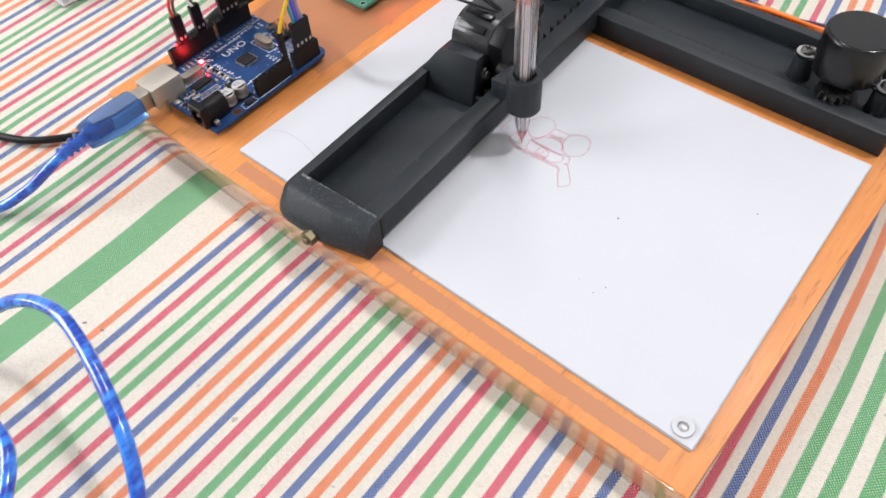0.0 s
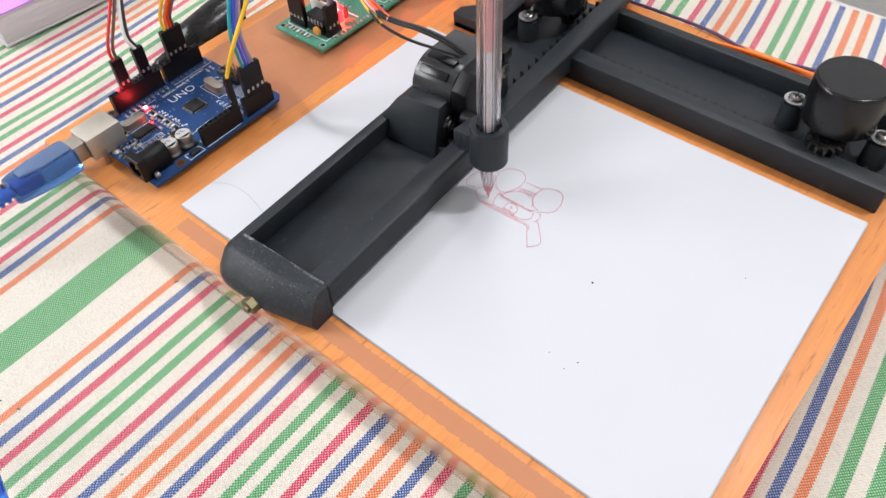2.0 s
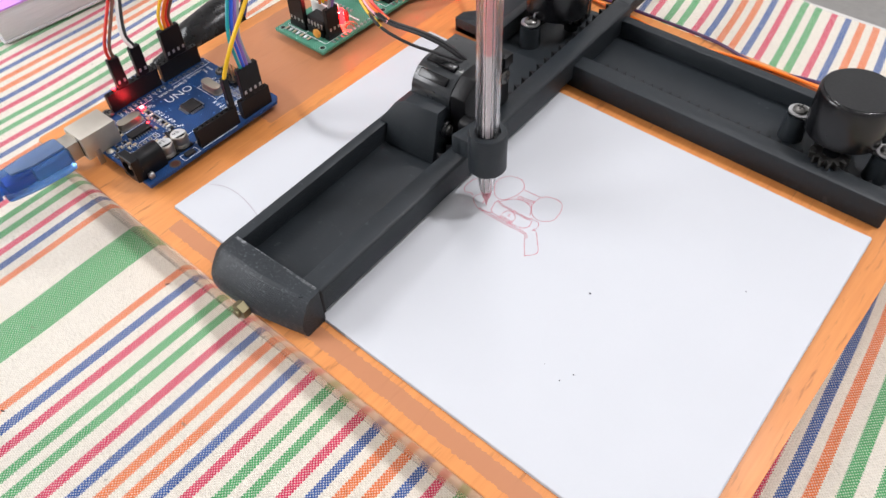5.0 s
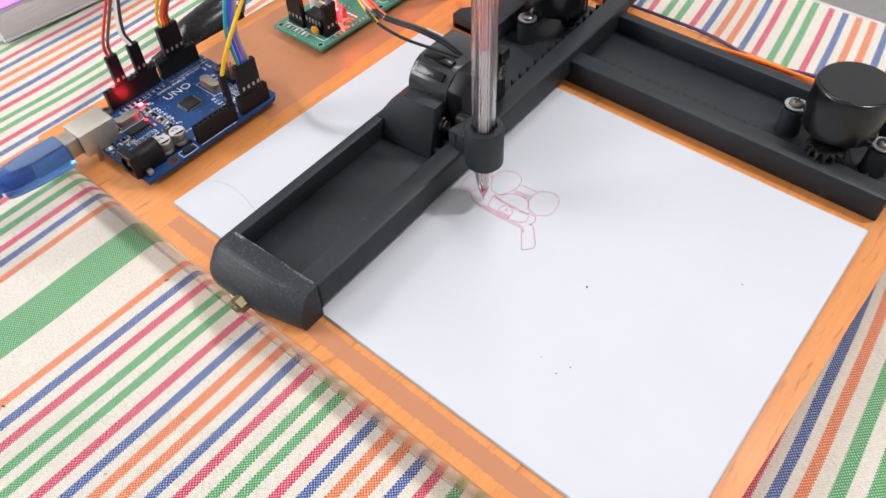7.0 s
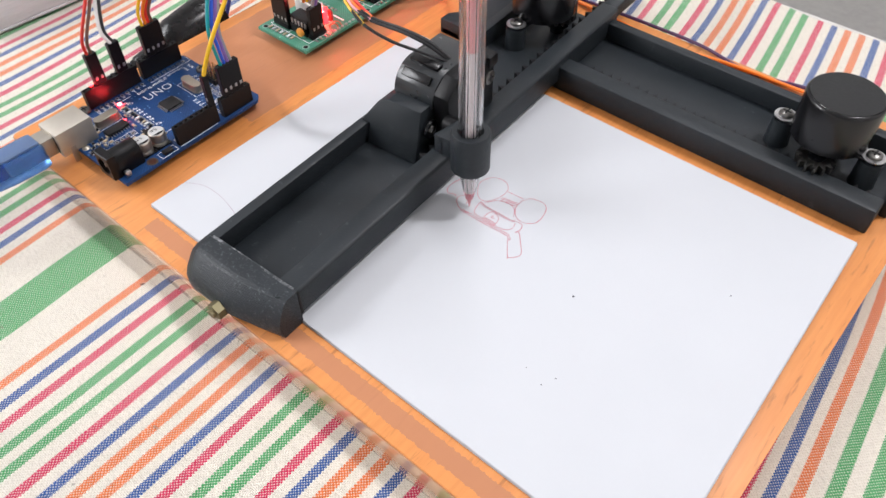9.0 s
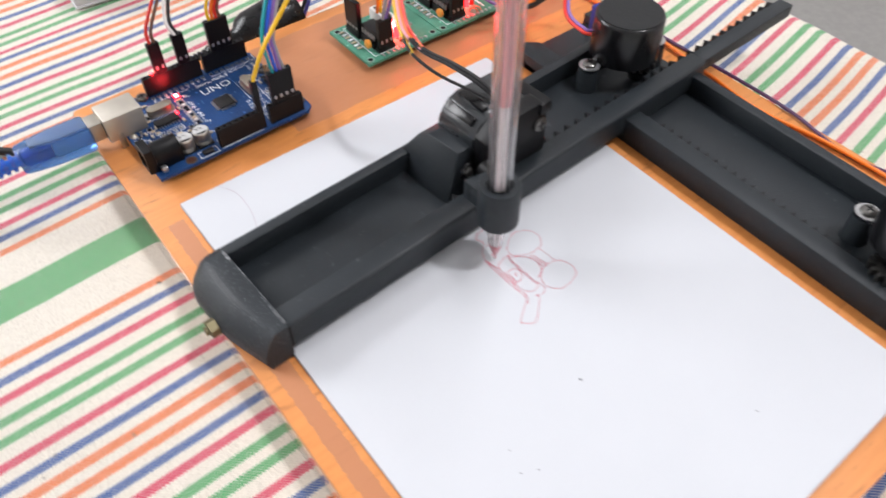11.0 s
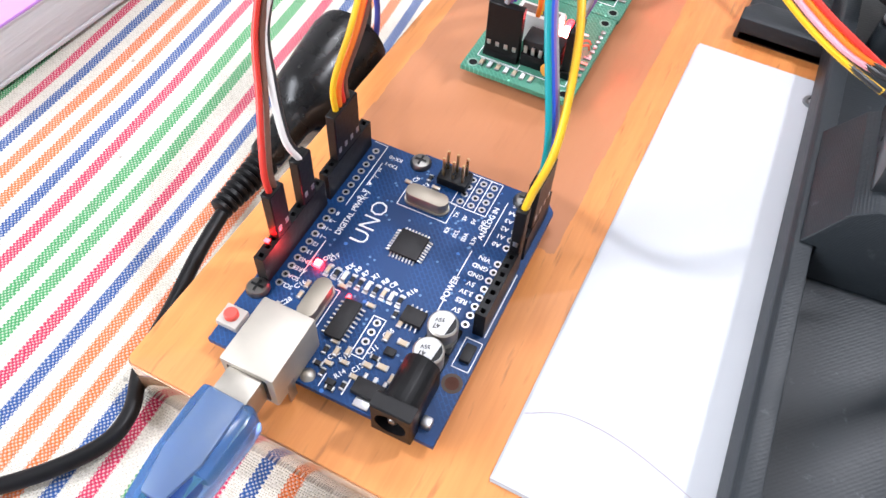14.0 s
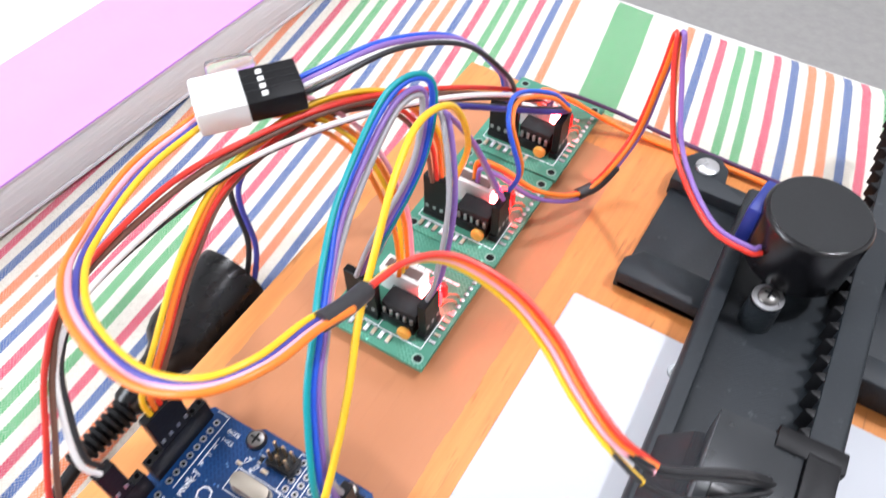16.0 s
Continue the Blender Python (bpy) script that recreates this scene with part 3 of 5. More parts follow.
def build_carriage():
    """Pen carriage: cut-cornered block, round motor shell with ribs, dark side plate with hinge, bracket, collar."""
    c = thing("pen_carriage", 0, PEN_Y, 0, 0, "black plastic pen carriage with wedge block and small motor", "pen carriage")
    A = ARM_R
    bm = bmesh.new()
    prism(bm, [(A - 37, 7.2), (A - 13.5, 7.2), (A - 14.5, 28), (A - 30, 27.4), (A - 34.5, 25), (A - 41, 15.4), (A - 37, 15.2)], 0.0, 40, "y")
    for v in bm.verts:
        if v.co.y < 10:
            v.co.y += (v.co.z - 7.2) * 0.28 + (v.co.x - A + 41) * 0.04
    bmesh.ops.recalc_face_normals(bm, faces=bm.faces)
    bmesh.ops.bevel(bm, geom=list(bm.edges), offset=0.35, segments=2, profile=0.5, affect="EDGES")
    part("wedge_block", bm, PRINT, c)
    bm = bmesh.new()
    prof = [(12.5, 26.5), (41, 26.5), (41, 37.6), (23, 38.0)]
    prof += [(23 - 10.5 * math.sin(a), 27.5 + 10.5 * math.cos(a)) for a in [k * math.pi / 2 / 9 for k in range(1, 10)]]
    prism(bm, prof, A - 32, A - 13.6, "x", 0.3)
    shell = part("motor_shell", bm, plastic("satin_motor_shell", (0.016, 0.019, 0.022), 0.30, 300, 0.2, 0.00003, 0.35), c, "rounded satin motor shell")
    for tilt, out in ((8, 11.0), (42, 10.9)):
        bm = box(bmesh.new(), A - 29.5, A - 16.5, -1.7, 1.7, -0.9, 0.9, 0.3)
        bmesh.ops.transform(bm, matrix=Matrix.Translation((0, 23 - out * math.sin(radians(tilt)), 27.5 + out * math.cos(radians(tilt)))) @ Matrix.Rotation(radians(tilt), 4, "X"), verts=bm.verts)
        part("rib", bm, GLOSSY, shell)
    bm = bmesh.new()
    prism(bm, [(13, 15.4), (42, 15.4), (42, 36), (39, 38.5), (20, 38.5), (13, 33)], A - 13.4, A - 6.5, "x", 0.5)
    part("side_plate", bm, BLACK, c)
    part("top_flange", box(bmesh.new(), A - 20, A - 5.5, 37.5, 43, 33.5, 38.2, 0.5), BLACK, c)
    bm = bmesh.new()
    cyl(bm, (A - 6.6, 38.6, 29), 2.9, 1.0, "x", 20, None, 0.3)
    screw = part("screw", bm, DARKSTEEL, c, "dark cross-head screw")
    bm = bmesh.new()
    box(bm, A - 5.7, A - 5.4, 36.8, 40.4, 28.7, 29.3)
    box(bm, A - 5.7, A - 5.39, 38.3, 38.9, 27.2, 30.8)
    part("cross_slot", bm, BLACK, screw)
    part("hinge_ring", tube(bmesh.new(), [(A - 12.2, 9.5 + 2.8 * math.cos(a), 20 + 2.8 * math.sin(a)) for a in [k * math.pi / 6 for k in range(13)]], 0.9, 8, 3), GLOSSY, c)
    bm = bmesh.new()
    cyl(bm, (A - 13, 9.5, 20), 2.0, 2.0, "x", 18, None, 0.3)
    part("hinge_pin", bm, DARKSTEEL, c)
    bm = bmesh.new()
    cyl(bm, (A - 6.6, 12, 24), 3.2, 7, "x", 20)
    part("horn_hub", bm, BLACK, c)
    bm = bmesh.new()
    prism(bm, [(-3, 24), (12, 18.5), (15, 22), (15, 28), (-3, 32)], A - 0.5, A + 3.8, "x", 0.5)
    part("pen_bracket", bm, PRINT, c)
    part("pen_arm", box(bmesh.new(), A + 2, PEN_X - 4.5, -3, 4, 24, 32, 0.6), PRINT, c)
    bm = bmesh.new()
    lathe(bm, [(4.6, 21.2), (6.6, 21.2), (7.0, 21.7), (7.0, 36.8), (6.6, 37.6), (4.6, 37.6), (4.4, 36)], (PEN_X, 0.5, 0), "z", 40)
    part("pen_collar", bm, PRINT, c, "matt black collar round the pen")
    return c


def build_pen():
    pen = thing("pen", PEN_X, PEN_Y, 1.6, 0, "clear plastic ballpoint pen with red ink standing in the collar", "pen")
    clear = clear_plastic("clear_pen_plastic", (0.97, 0.94, 0.95), 0.12)
    bm = bmesh.new()
    lathe(bm, [(1.9, 6), (2.7, 9), (3.5, 14), (3.9, 22), (4.1, 26), (4.1, 130), (3.0, 130), (2.9, 23), (2.1, 14), (1.4, 6)], (0, 0.3, 0), "z", 10)
    part("barrel", bm, clear, pen, "clear barrel", 20)
    bm = bmesh.new()
    lathe(bm, [(1.3, 6), (1.5, 12), (1.5, 118), (0.2, 118)], (0, 0.3, 0), "z", 14)
    part("ink_tube", bm, plastic("milky_refill", (0.86, 0.78, 0.78), 0.35), pen, "milky refill tube")
    bm = bmesh.new()
    lathe(bm, [(1.6, 68), (1.6, 104), (0.2, 104)], (0, 0.3, 0), "z", 14)
    part("ink", bm, plastic("pink_red_ink", (0.82, 0.42, 0.43), 0.3), pen, "red ink column")
    bm = bmesh.new()
    lathe(bm, [(0.2, 0), (0.4, 1.2), (0.8, 3.4), (1.5, 4.4), (1.7, 8.0)], (0, 0.3, 0), "z", 20)
    part("nib", bm, plastic("pink_nib", (0.72, 0.30, 0.34), 0.25), pen, "pink nib")
    return pen


build_room()
build_cloth()
build_board()
build_paper()
build_channel_rail()
build_stepper("rail_motor", 199 - 4.5, 182, 4.8, -4, "black round geared motor on the fixed rail, screwed to two bosses", False, (2.0, -12.2, 0))
GANTRY = pose(ARM_R * MM, 0, 0, 0, 0, 2.9) @ pose(-ARM_R * MM, 0, 0)  # the arm stands a little askew
gantry = [build_arm()]
gantry.append(build_stepper("arm_motor", ARM_L + 18, 184, 6.8, 80, "black round geared motor with blue wire cover on the arm", True))
gantry += [build_carriage(), build_pen()]
for ob in gantry:
    ob.matrix_world = GANTRY @ ob.matrix_world

# ---- electronics ----
WIRE_COLOURS = {"red": (0.72, 0.035, 0.02), "orange": (0.85, 0.20, 0.015), "yellow": (0.85, 0.50, 0.01), "green": (0.02, 0.30, 0.10), "teal": (0.0, 0.27, 0.30), "blue": (0.015, 0.09, 0.62), "navy": (0.05, 0.05, 0.30), "purple": (0.24, 0.13, 0.42), "grey": (0.33, 0.32, 0.34), "white": (0.80, 0.78, 0.76), "black": (0.02, 0.02, 0.022), "brown": (0.16, 0.07, 0.045), "pink": (0.85, 0.38, 0.45), "plum": (0.07, 0.025, 0.09)}
WIRE = {k: plastic(k + "_wire_plastic", c, 0.38, 500, 0.08) for k, c in WIRE_COLOURS.items()}
WHITE_PLASTIC = plastic("white_plastic", (0.78, 0.77, 0.74), 0.4, wear=0.05)
RED_GLOW, WHITE_LED = glow("lit_red_glow", (1.0, 0.004, 0.005), 110), glow("lit_red_led_core", (1.0, 0.05, 0.055), 900)
DRIVER_LED = glow("lit_driver_led", (1.0, 0.09, 0.09), 140)
DRIVER_RED = glow("lit_driver_lamp", (1.0, 0.004, 0.005), 40)
BEIGE = plastic("beige_ceramic", (0.50, 0.40, 0.28), 0.4)
CERAMIC_ORANGE = plastic("orange_ceramic", (0.62, 0.28, 0.04), 0.35)
FINE_SLEEVE = plastic("black_shrink_sleeve", (0.025, 0.025, 0.028), 0.5)


def writing(name, words, x, y, z, size, turn, parent, material=None):
    cu = bpy.data.curves.new(name, "FONT")
    cu.body, cu.size, cu.extrude, cu.align_x, cu.align_y = words, size * MM, 0.00002, "CENTER", "CENTER"
    cu.resolution_u = 2
    cu.offset = size * 0.014 * MM if size < 3 else -0.00004
    cu.materials.append(material or INK_WHITE)
    ob = new(name, cu)
    ob.parent = parent
    ob.matrix_basis = pose(x * MM, y * MM, z * MM, 0, 0, turn)
    return ob


def line_mark(bm, x0, y0, x1, y1, z, w=0.22):
    """A flat printed line."""
    d = Vector((x1 - x0, y1 - y0, 0)).normalized() * w / 2
    s = Vector((-d.y, d.x, 0))
    a, b = Vector((x0, y0, z)) - d, Vector((x1, y1, z)) + d
    low = [bm.verts.new(v) for v in (a - s, b - s, b + s, a + s)]
    top = [bm.verts.new(v.co + Vector((0, 0, 0.035))) for v in low]
    bm.faces.new(top)
    for i in range(4):
        bm.faces.new((low[i], low[(i + 1) % 4], top[(i + 1) % 4], top[i]))
    return bm


def frame_mark(bm, x0, y0, x1, y1, z, w=0.22):
    for a in ((x0, y0, x1, y0), (x1, y0, x1, y1), (x1, y1, x0, y1), (x0, y1, x0, y0)):
        line_mark(bm, *a, z, w)
    return bm


def ring(bm, x, y, z, r0, r1, h=0.08, seg=16):
    return lathe(bm, [(r0, z), (r1, z), (r1, z + h), (r0, z + h), (r0, z)], (x, y, 0), "z", seg)


def gull_chip(name, parent, x, y, z, sx, sy, h, pins_x, pins_y, label=""):
    """A chip body with bent legs along its sides."""
    chip = part(name, box(bmesh.new(), x - sx / 2, x + sx / 2, y - sy / 2, y + sy / 2, z + 0.15, z + h, 0.12), CHIP, parent, label)
    for count, along in ((pins_x, "x"), (pins_y, "y")):
        for k in range(count):
            for side in (-1, 1):
                bm = bmesh.new()
                if along == "x":
                    px = x + (k - (count - 1) / 2) * (sx / (count + 0.4))
                    py = y + side * sy / 2
                    box(bm, px - 0.17, px + 0.17, min(py, py + side * 0.55), max(py, py + side * 0.55), z + 0.35, z + 0.6)
                    box(bm, px - 0.17, px + 0.17, min(py + side * 0.5, py + side * 1.1), max(py + side * 0.5, py + side * 1.1), z + 0.04, z + 0.4)
                else:
                    py = y + (k - (count - 1) / 2) * (sy / (count + 0.4))
                    px = x + side * sx / 2
                    box(bm, min(px, px + side * 0.55), max(px, px + side * 0.55), py - 0.17, py + 0.17, z + 0.35, z + 0.6)
                    box(bm, min(px + side * 0.5, px + side * 1.1), max(px + side * 0.5, px + side * 1.1), py - 0.17, py + 0.17, z + 0.04, z + 0.4)
                part("leg", bm, SOLDER, chip)
    return chip


def small_part(parent, x, y, z, lx, ly, h, material, name="resistor"):
    """A chip resistor or capacitor with two tinned ends."""
    body = part(name, box(bmesh.new(), x - lx / 2, x + lx / 2, y - ly / 2, y + ly / 2, z, z + h, 0.06), material, parent)
    for s in (-1, 1):
        bm = bmesh.new()
        if lx > ly:
            box(bm, x + s * lx / 2 - 0.2, x + s * lx / 2 + 0.2, y - ly / 2 - 0.08, y + ly / 2 + 0.08, z - 0.01, z + h + 0.05, 0.06)
        else:
            box(bm, x - lx / 2 - 0.08, x + lx / 2 + 0.08, y + s * ly / 2 - 0.2, y + s * ly / 2 + 0.2, z - 0.01, z + h + 0.05, 0.06)
        part("solder_end", bm, SOLDER, body)
    return body


def pin_header(name, parent, x, y0, count, z):
    """A female strip along y: a black bar with a square well for every pin."""
    pitch, w, h = 2.54, 2.5, 8.5
    bm = bmesh.new()
    y1 = y0 - pitch / 2
    box(bm, x - w / 2, x - 0.55, y1, y1 + pitch * count, z, z + h)
    box(bm, x + 0.55, x + w / 2, y1, y1 + pitch * count, z, z + h)
    box(bm, x - 0.56, x + 0.56, y1 + 0.02, y1 + pitch * count - 0.02, z, z + h - 2.2)
    for k in range(count + 1):
        yy = y1 + pitch * k
        lo, hi = (yy, yy + 0.7) if k == 0 else ((yy - 0.7, yy) if k == count else (yy - 0.7, yy + 0.7))
        box(bm, x - 0.56, x + 0.56, lo, hi, z + h - 2.3, z + h - 0.01)
    return part(name, bm, BLACK, parent)


def cross_screw(parent, x, y, z, r=2.7):
    s = part("screw", lathe(bmesh.new(), [(r, z), (r, z + 0.6), (r * 0.8, z + 1.3), (0.1, z + 1.6)], (x, y, 0), "z", 24), DARKSTEEL, parent, "dark cross-head screw")
    bm = bmesh.new()
    box(bm, x - 1.5, x + 1.5, y - 0.28, y + 0.28, z + 1.25, z + 1.66)
    box(bm, x - 0.28, x + 0.28, y - 1.5, y + 1.5, z + 1.25, z + 1.67)
    part("cross_slot", bm, BLACK, s)


def build_controller():
    """The blue controller board; x runs from the power side (0) to the digital side (-53.3), y from the socket end."""
    b = thing("controller_board", 0, 0, 0, 1.2, "blue microcontroller board with lit red LED, screwed to the wooden board", "circuit board")
    Z = 5.0
    outline = [(0, 0), (-53.3, 0), (-53.3, 64.5), (-50.8, 66.9), (-38.1, 66.9), (-35.6, 68.6), (-12.7 + 0.0, 68.6), (-2.5, 68.6), (0, 66.0)]
    pcb = part("circuit_board", prism(bmesh.new(), outline, Z - 1.6, Z, "z", 0.12), BLUE_PCB, b)
    for x, y in ((-50.8, 15.24), (-35.56, 65.0), (-7.62, 65.6)):
        part("standoff", lathe(bmesh.new(), [(3, 0.05), (3, Z - 1.65), (0.2, Z - 1.65)], (x, y, 0), "z", 16), BLACK, b)
    for x, y in ((-50.8, 15.24), (-35.56, 65.0), (-7.62, 65.6)):
        cross_screw(b, x, y, Z + 0.03)
    bm = bmesh.new()
    ring(bm, -2.54, 13.97, Z + 0.01, 1.55, 2.3, 0.06, 24)
    part("hole_rim", bm, plastic("bare_board", (0.05, 0.03, 0.02), 0.6), b)
    # No real opening: a dark disc paints the shaded wood under the hole.
    part("mounting_hole", lathe(bmesh.new(), [(1.55, Z + 0.01), (1.55, Z + 0.05), (0.1, Z + 0.05)], (-2.54, 13.97, 0), "z", 24), plastic("hole_shadow_wood", (0.06, 0.015, 0.005), 0.8), b)

    # square socket for the data cable
    usb = part("data_socket", box(bmesh.new(), -43.4, -31.2, -6.4, 9.4, Z + 0.1, Z + 11, 0.5), PLATE, b, "dull tin-plated square socket")
    part("socket_mouth", box(bmesh.new(), -41.8, -32.8, -6.55, -6.2, Z + 1.6, Z + 9.6, 0.3), BLACK, usb)
    for x in (-43.2, -31.4):
        part("socket_leg", box(bmesh.new(), x - 0.25, x + 0.25, -3.0, -0.6, 0.6, Z + 3, 0.1), TIN, usb)
    # round power socket
    bm = bmesh.new()
    box(bm, -12.9, -4.1, 0.9, 1.7, Z, Z + 10.8, 0.2)
    ways = [radians(45 + 10 * k) for k in range(36)]
    rings = []
    for y, grow in ((1.2, 1.0), (-1.6, 1.0), (-1.9, 0.95), (-1.9, 0.0), (1.0, 0.0)):
        ringed = []
        for a in ways:
            c, t = math.cos(a), math.sin(a)
            far = 1 / max(abs(c), abs(t))
            ringed.append(bm.verts.new((-8.5 + (4.4 * far * grow if grow else 3.45) * c, y, Z + 5.5 + (5.3 * far * grow if grow else 3.45) * t)))
        rings.append(ringed)
    for low, high in zip(rings, rings[1:]):
        for k in range(36):
            bm.faces.new((low[k], low[(k + 1) % 36], high[(k + 1) % 36], high[k]))
    bmesh.ops.recalc_face_normals(bm, faces=bm.faces)
    prism(bm, [(-12.4 + 0.0, Z), (-4.6, Z), (-4.6, Z + 6.2)] + [(-8.5 + 3.9 * math.cos(a), Z + 6.2 + 3.9 * math.sin(a)) for a in [k * math.pi / 10 for k in range(1, 10)]] + [(-12.4, Z + 6.2)], 1.5, 12.4, "y", 0.2)
    jack = part("power_socket", bm, BLACK, b, "black round power socket")
    part("power_pin", lathe(bmesh.new(), [(1.0, 1.0), (1.0, -0.9), (0.7, -1.3), (0.1, -1.3)], (-8.5, 0, Z + 5.5), "y", 12), DARKSTEEL, jack)
    part("power_tab", box(bmesh.new(), -4.2, -2.0, 2.2, 4.6, Z, Z + 2.6, 0.5), SOLDER, jack)
    bm = bmesh.new()
    lathe(bm, [(1.7, Z + 0.01), (1.4, Z + 0.35), (0.8, Z + 0.8), (0.1, Z + 0.9)], (-30.0, 2.2, 0), "z", 18)
    part("solder_joint", bm, TIN, b)
    # two tin-can capacitors
    for x, y in ((-9.0, 22.6), (-8.9, 15.6)):
        c = part("capacitor", lathe(bmesh.new(), [(3.3, Z + 0.9), (3.3, Z + 2.0), (3.05, Z + 2.4), (3.3, Z + 2.8), (3.3, Z + 6.2), (2.9, Z + 6.6), (0.1, Z + 6.6)], (x, y, 0), "z", 32), TIN, b, "silver can capacitor with a black printed segment")
        part("foot", box(bmesh.new(), x - 3.4, x + 3.4, y - 3.4, y + 3.4, Z + 0.05, Z + 0.9, 0.4), BLACK, c)
        a0 = radians(-60)
        seg = [(x + 2.85 * math.cos(a0 + k * radians(110) / 8), y + 2.85 * math.sin(a0 + k * radians(110) / 8)) for k in range(9)]
        part("black_mark", prism(bmesh.new(), seg, Z + 6.6, Z + 6.68), BLACK, c)
        part("can_top", lathe(bmesh.new(), [(2.95, Z + 6.56), (2.9, Z + 6.62), (0.1, Z + 6.62)], (x, y, 0), "z", 32), CANTOP, c)
        writing("value", "47", x - 1.0, y - 1.2, Z + 6.68, 1.6, 200, c, BLACK)
        writing("voltage", "35V", x - 0.9, y + 0.4, Z + 6.68, 1.3, 200, c, BLACK)
    # chips
    gull_chip("processor", b, -26.3, 40.8, Z, 7.0, 7.0, 1.2, 8, 8, "square black chip with pins on all sides")
    gull_chip("serial_chip", b, -29.8, 16.6, Z, 3.9, 9.9, 1.6, 0, 8, "long black chip with two rows of pins")
    gull_chip("amplifier_chip", b, -16.6, 24.0, Z, 5.0, 4.0, 1.5, 4, 0)
    reg = part("regulator", box(bmesh.new(), -20.2, -13.6, 2.7, 6.3, Z + 0.1, Z + 1.7, 0.15), CHIP, b)
    part("regulator_tab", box(bmesh.new(), -18.6, -15.2, 0.5, 2.6, Z + 0.02, Z + 0.5, 0.1), SOLDER, reg)
    for k in range(3):
        part("leg", box(bmesh.new(), -19.6 + k * 2.3, -18.8 + k * 2.3, 6.3, 8.0, Z + 0.02, Z + 0.45, 0.08), SOLDER, reg)
    part("fuse", box(bmesh.new(), -3.6, -1.2, 19.2, 23.6, Z + 0.05, Z + 1.3, 0.2), CHIP, b)
    part("small_regulator", box(bmesh.new(), -18.4, -16.0, 13.4, 15.2, Z + 0.05, Z + 1.1, 0.1), CHIP, b)
    part("transistor", box(bmesh.new(), -25.8, -23.8, 2.0, 3.4, Z + 0.05, Z + 1.0, 0.1), CHIP, b)
    # oval crystals
    for x, y, turn in ((-28.4, 54.1, 0), (-37.2, 17.4, 90)):
        out = []
        for cx, a0 in ((3.4, -90), (-3.4, 90)):
            out += [(cx + 2.1 * math.cos(radians(a0 + k * 22.5)), 2.1 * math.sin(radians(a0 + k * 22.5))) for k in range(9)]
        if turn:
            out = [(-q, p) for p, q in out]
        foot = [(x + p * 1.06, y + q * 1.12) for p, q in out]
        c = part("crystal", prism(bmesh.new(), [(x + p, y + q) for p, q in out], Z + 0.5, Z + 3.6, "z", 0.22), CAN, b, "silver oval crystal can")
        part("crystal_flange", prism(bmesh.new(), foot, Z + 0.05, Z + 0.6), TIN, c)
    # reset button
    btn = part("reset_button", box(bmesh.new(), -53.6, -48.4, 3.6, 8.6, Z + 0.05, Z + 2.0, 0.3), plastic("tan_button_frame", (0.46, 0.43, 0.39), 0.4), b, "tan square reset button")
    part("button_cap", lathe(bmesh.new(), [(1.6, Z + 2.0), (1.6, Z + 3.0), (1.3, Z + 3.3), (0.1, Z + 3.3)], (-51.0, 6.1, 0), "z", 20), plastic("red_button", (0.75, 0.08, 0.06), 0.4), btn, "red button cap")
    # pin headers
    pin_header("digital_header", b, -50.8, 18.8, 10, Z)
    pin_header("digital_header", b, -50.8, 45.72, 8, Z)
    pin_header("power_header", b, -2.54, 27.94, 8, Z)
    pin_header("analog_header", b, -2.54, 50.8, 6, Z)
    # programming pins
    blk = part("programming_header", box(bmesh.new(), -29.3, -21.6, 61.0, 66.1, Z, Z + 2.6, 0.2), BLACK, b, "six-pin black programming header")
    for i in range(3):
        for j in range(2):
            x, y = -28.0 + i * 2.54, 62.3 + j * 2.54
            part("pin", box(bmesh.new(), x - 0.32, x + 0.32, y - 0.32, y + 0.32, Z + 2.6, Z + 8.6, 0.12), GOLD, blk)
    # plated pads beside the headers and in the grid
    pads = [(-47.6, 18.8 + 2.54 * k) for k in range(10)] + [(-47.6, 45.72 + 2.54 * k) for k in range(8)] + [(-6.0, 27.94 + 2.54 * k) for k in range(8)] + [(-6.0, 50.8 + 2.54 * k) for k in range(6)]
    pads += [(-21.6 + 2.9 * i, 58.6 + 2.54 * j) for i in range(3) for j in range(4)] + [(-23.2, 11.9 + 2.54 * k) for k in range(4)]
    for x, y in pads:
        bm = bmesh.new()
        ring(bm, x, y, Z + 0.005, 0.5, 0.92, 0.06, 14)
        part("pad", bm, SOLDER, b)
        # Black disc paints the darkness inside the pad's hole.
        part("pad_hole", lathe(bmesh.new(), [(0.5, Z + 0.005), (0.5, Z + 0.03), (0.05, Z + 0.03)], (x, y, 0), "z", 10), BLACK, b)
    # plated holes scattered over the board
    random.seed(5)
    bm = bmesh.new()
    for k in range(110):
        x, y = random.uniform(-44, -5), random.uniform(4, 66)
        if math.hypot(x + 26.3, y - 40.8) > 6.5 and not (-43.4 < x < -31 and y < 10) and not (-13.5 < x < -3.8 and y < 27):
            ring(bm, x, y, Z + 0.004, 0.16, 0.34, 0.03, 8)
    part("plated_hole", bm, plastic("plated_hole_rim", (0.10, 0.22, 0.42), 0.4), b)
    # solder lands under the row of tiny parts
    for k in range(10):
        for y in (25.2, 28.0):
            part("solder_land", box(bmesh.new(), -40.2 + k * 2.03, -38.9 + k * 2.03, y - 0.4, y + 0.4, Z + 0.005, Z + 0.07), SOLDER, b)
    # row of tiny parts and the lit lamp
    random.seed(11)
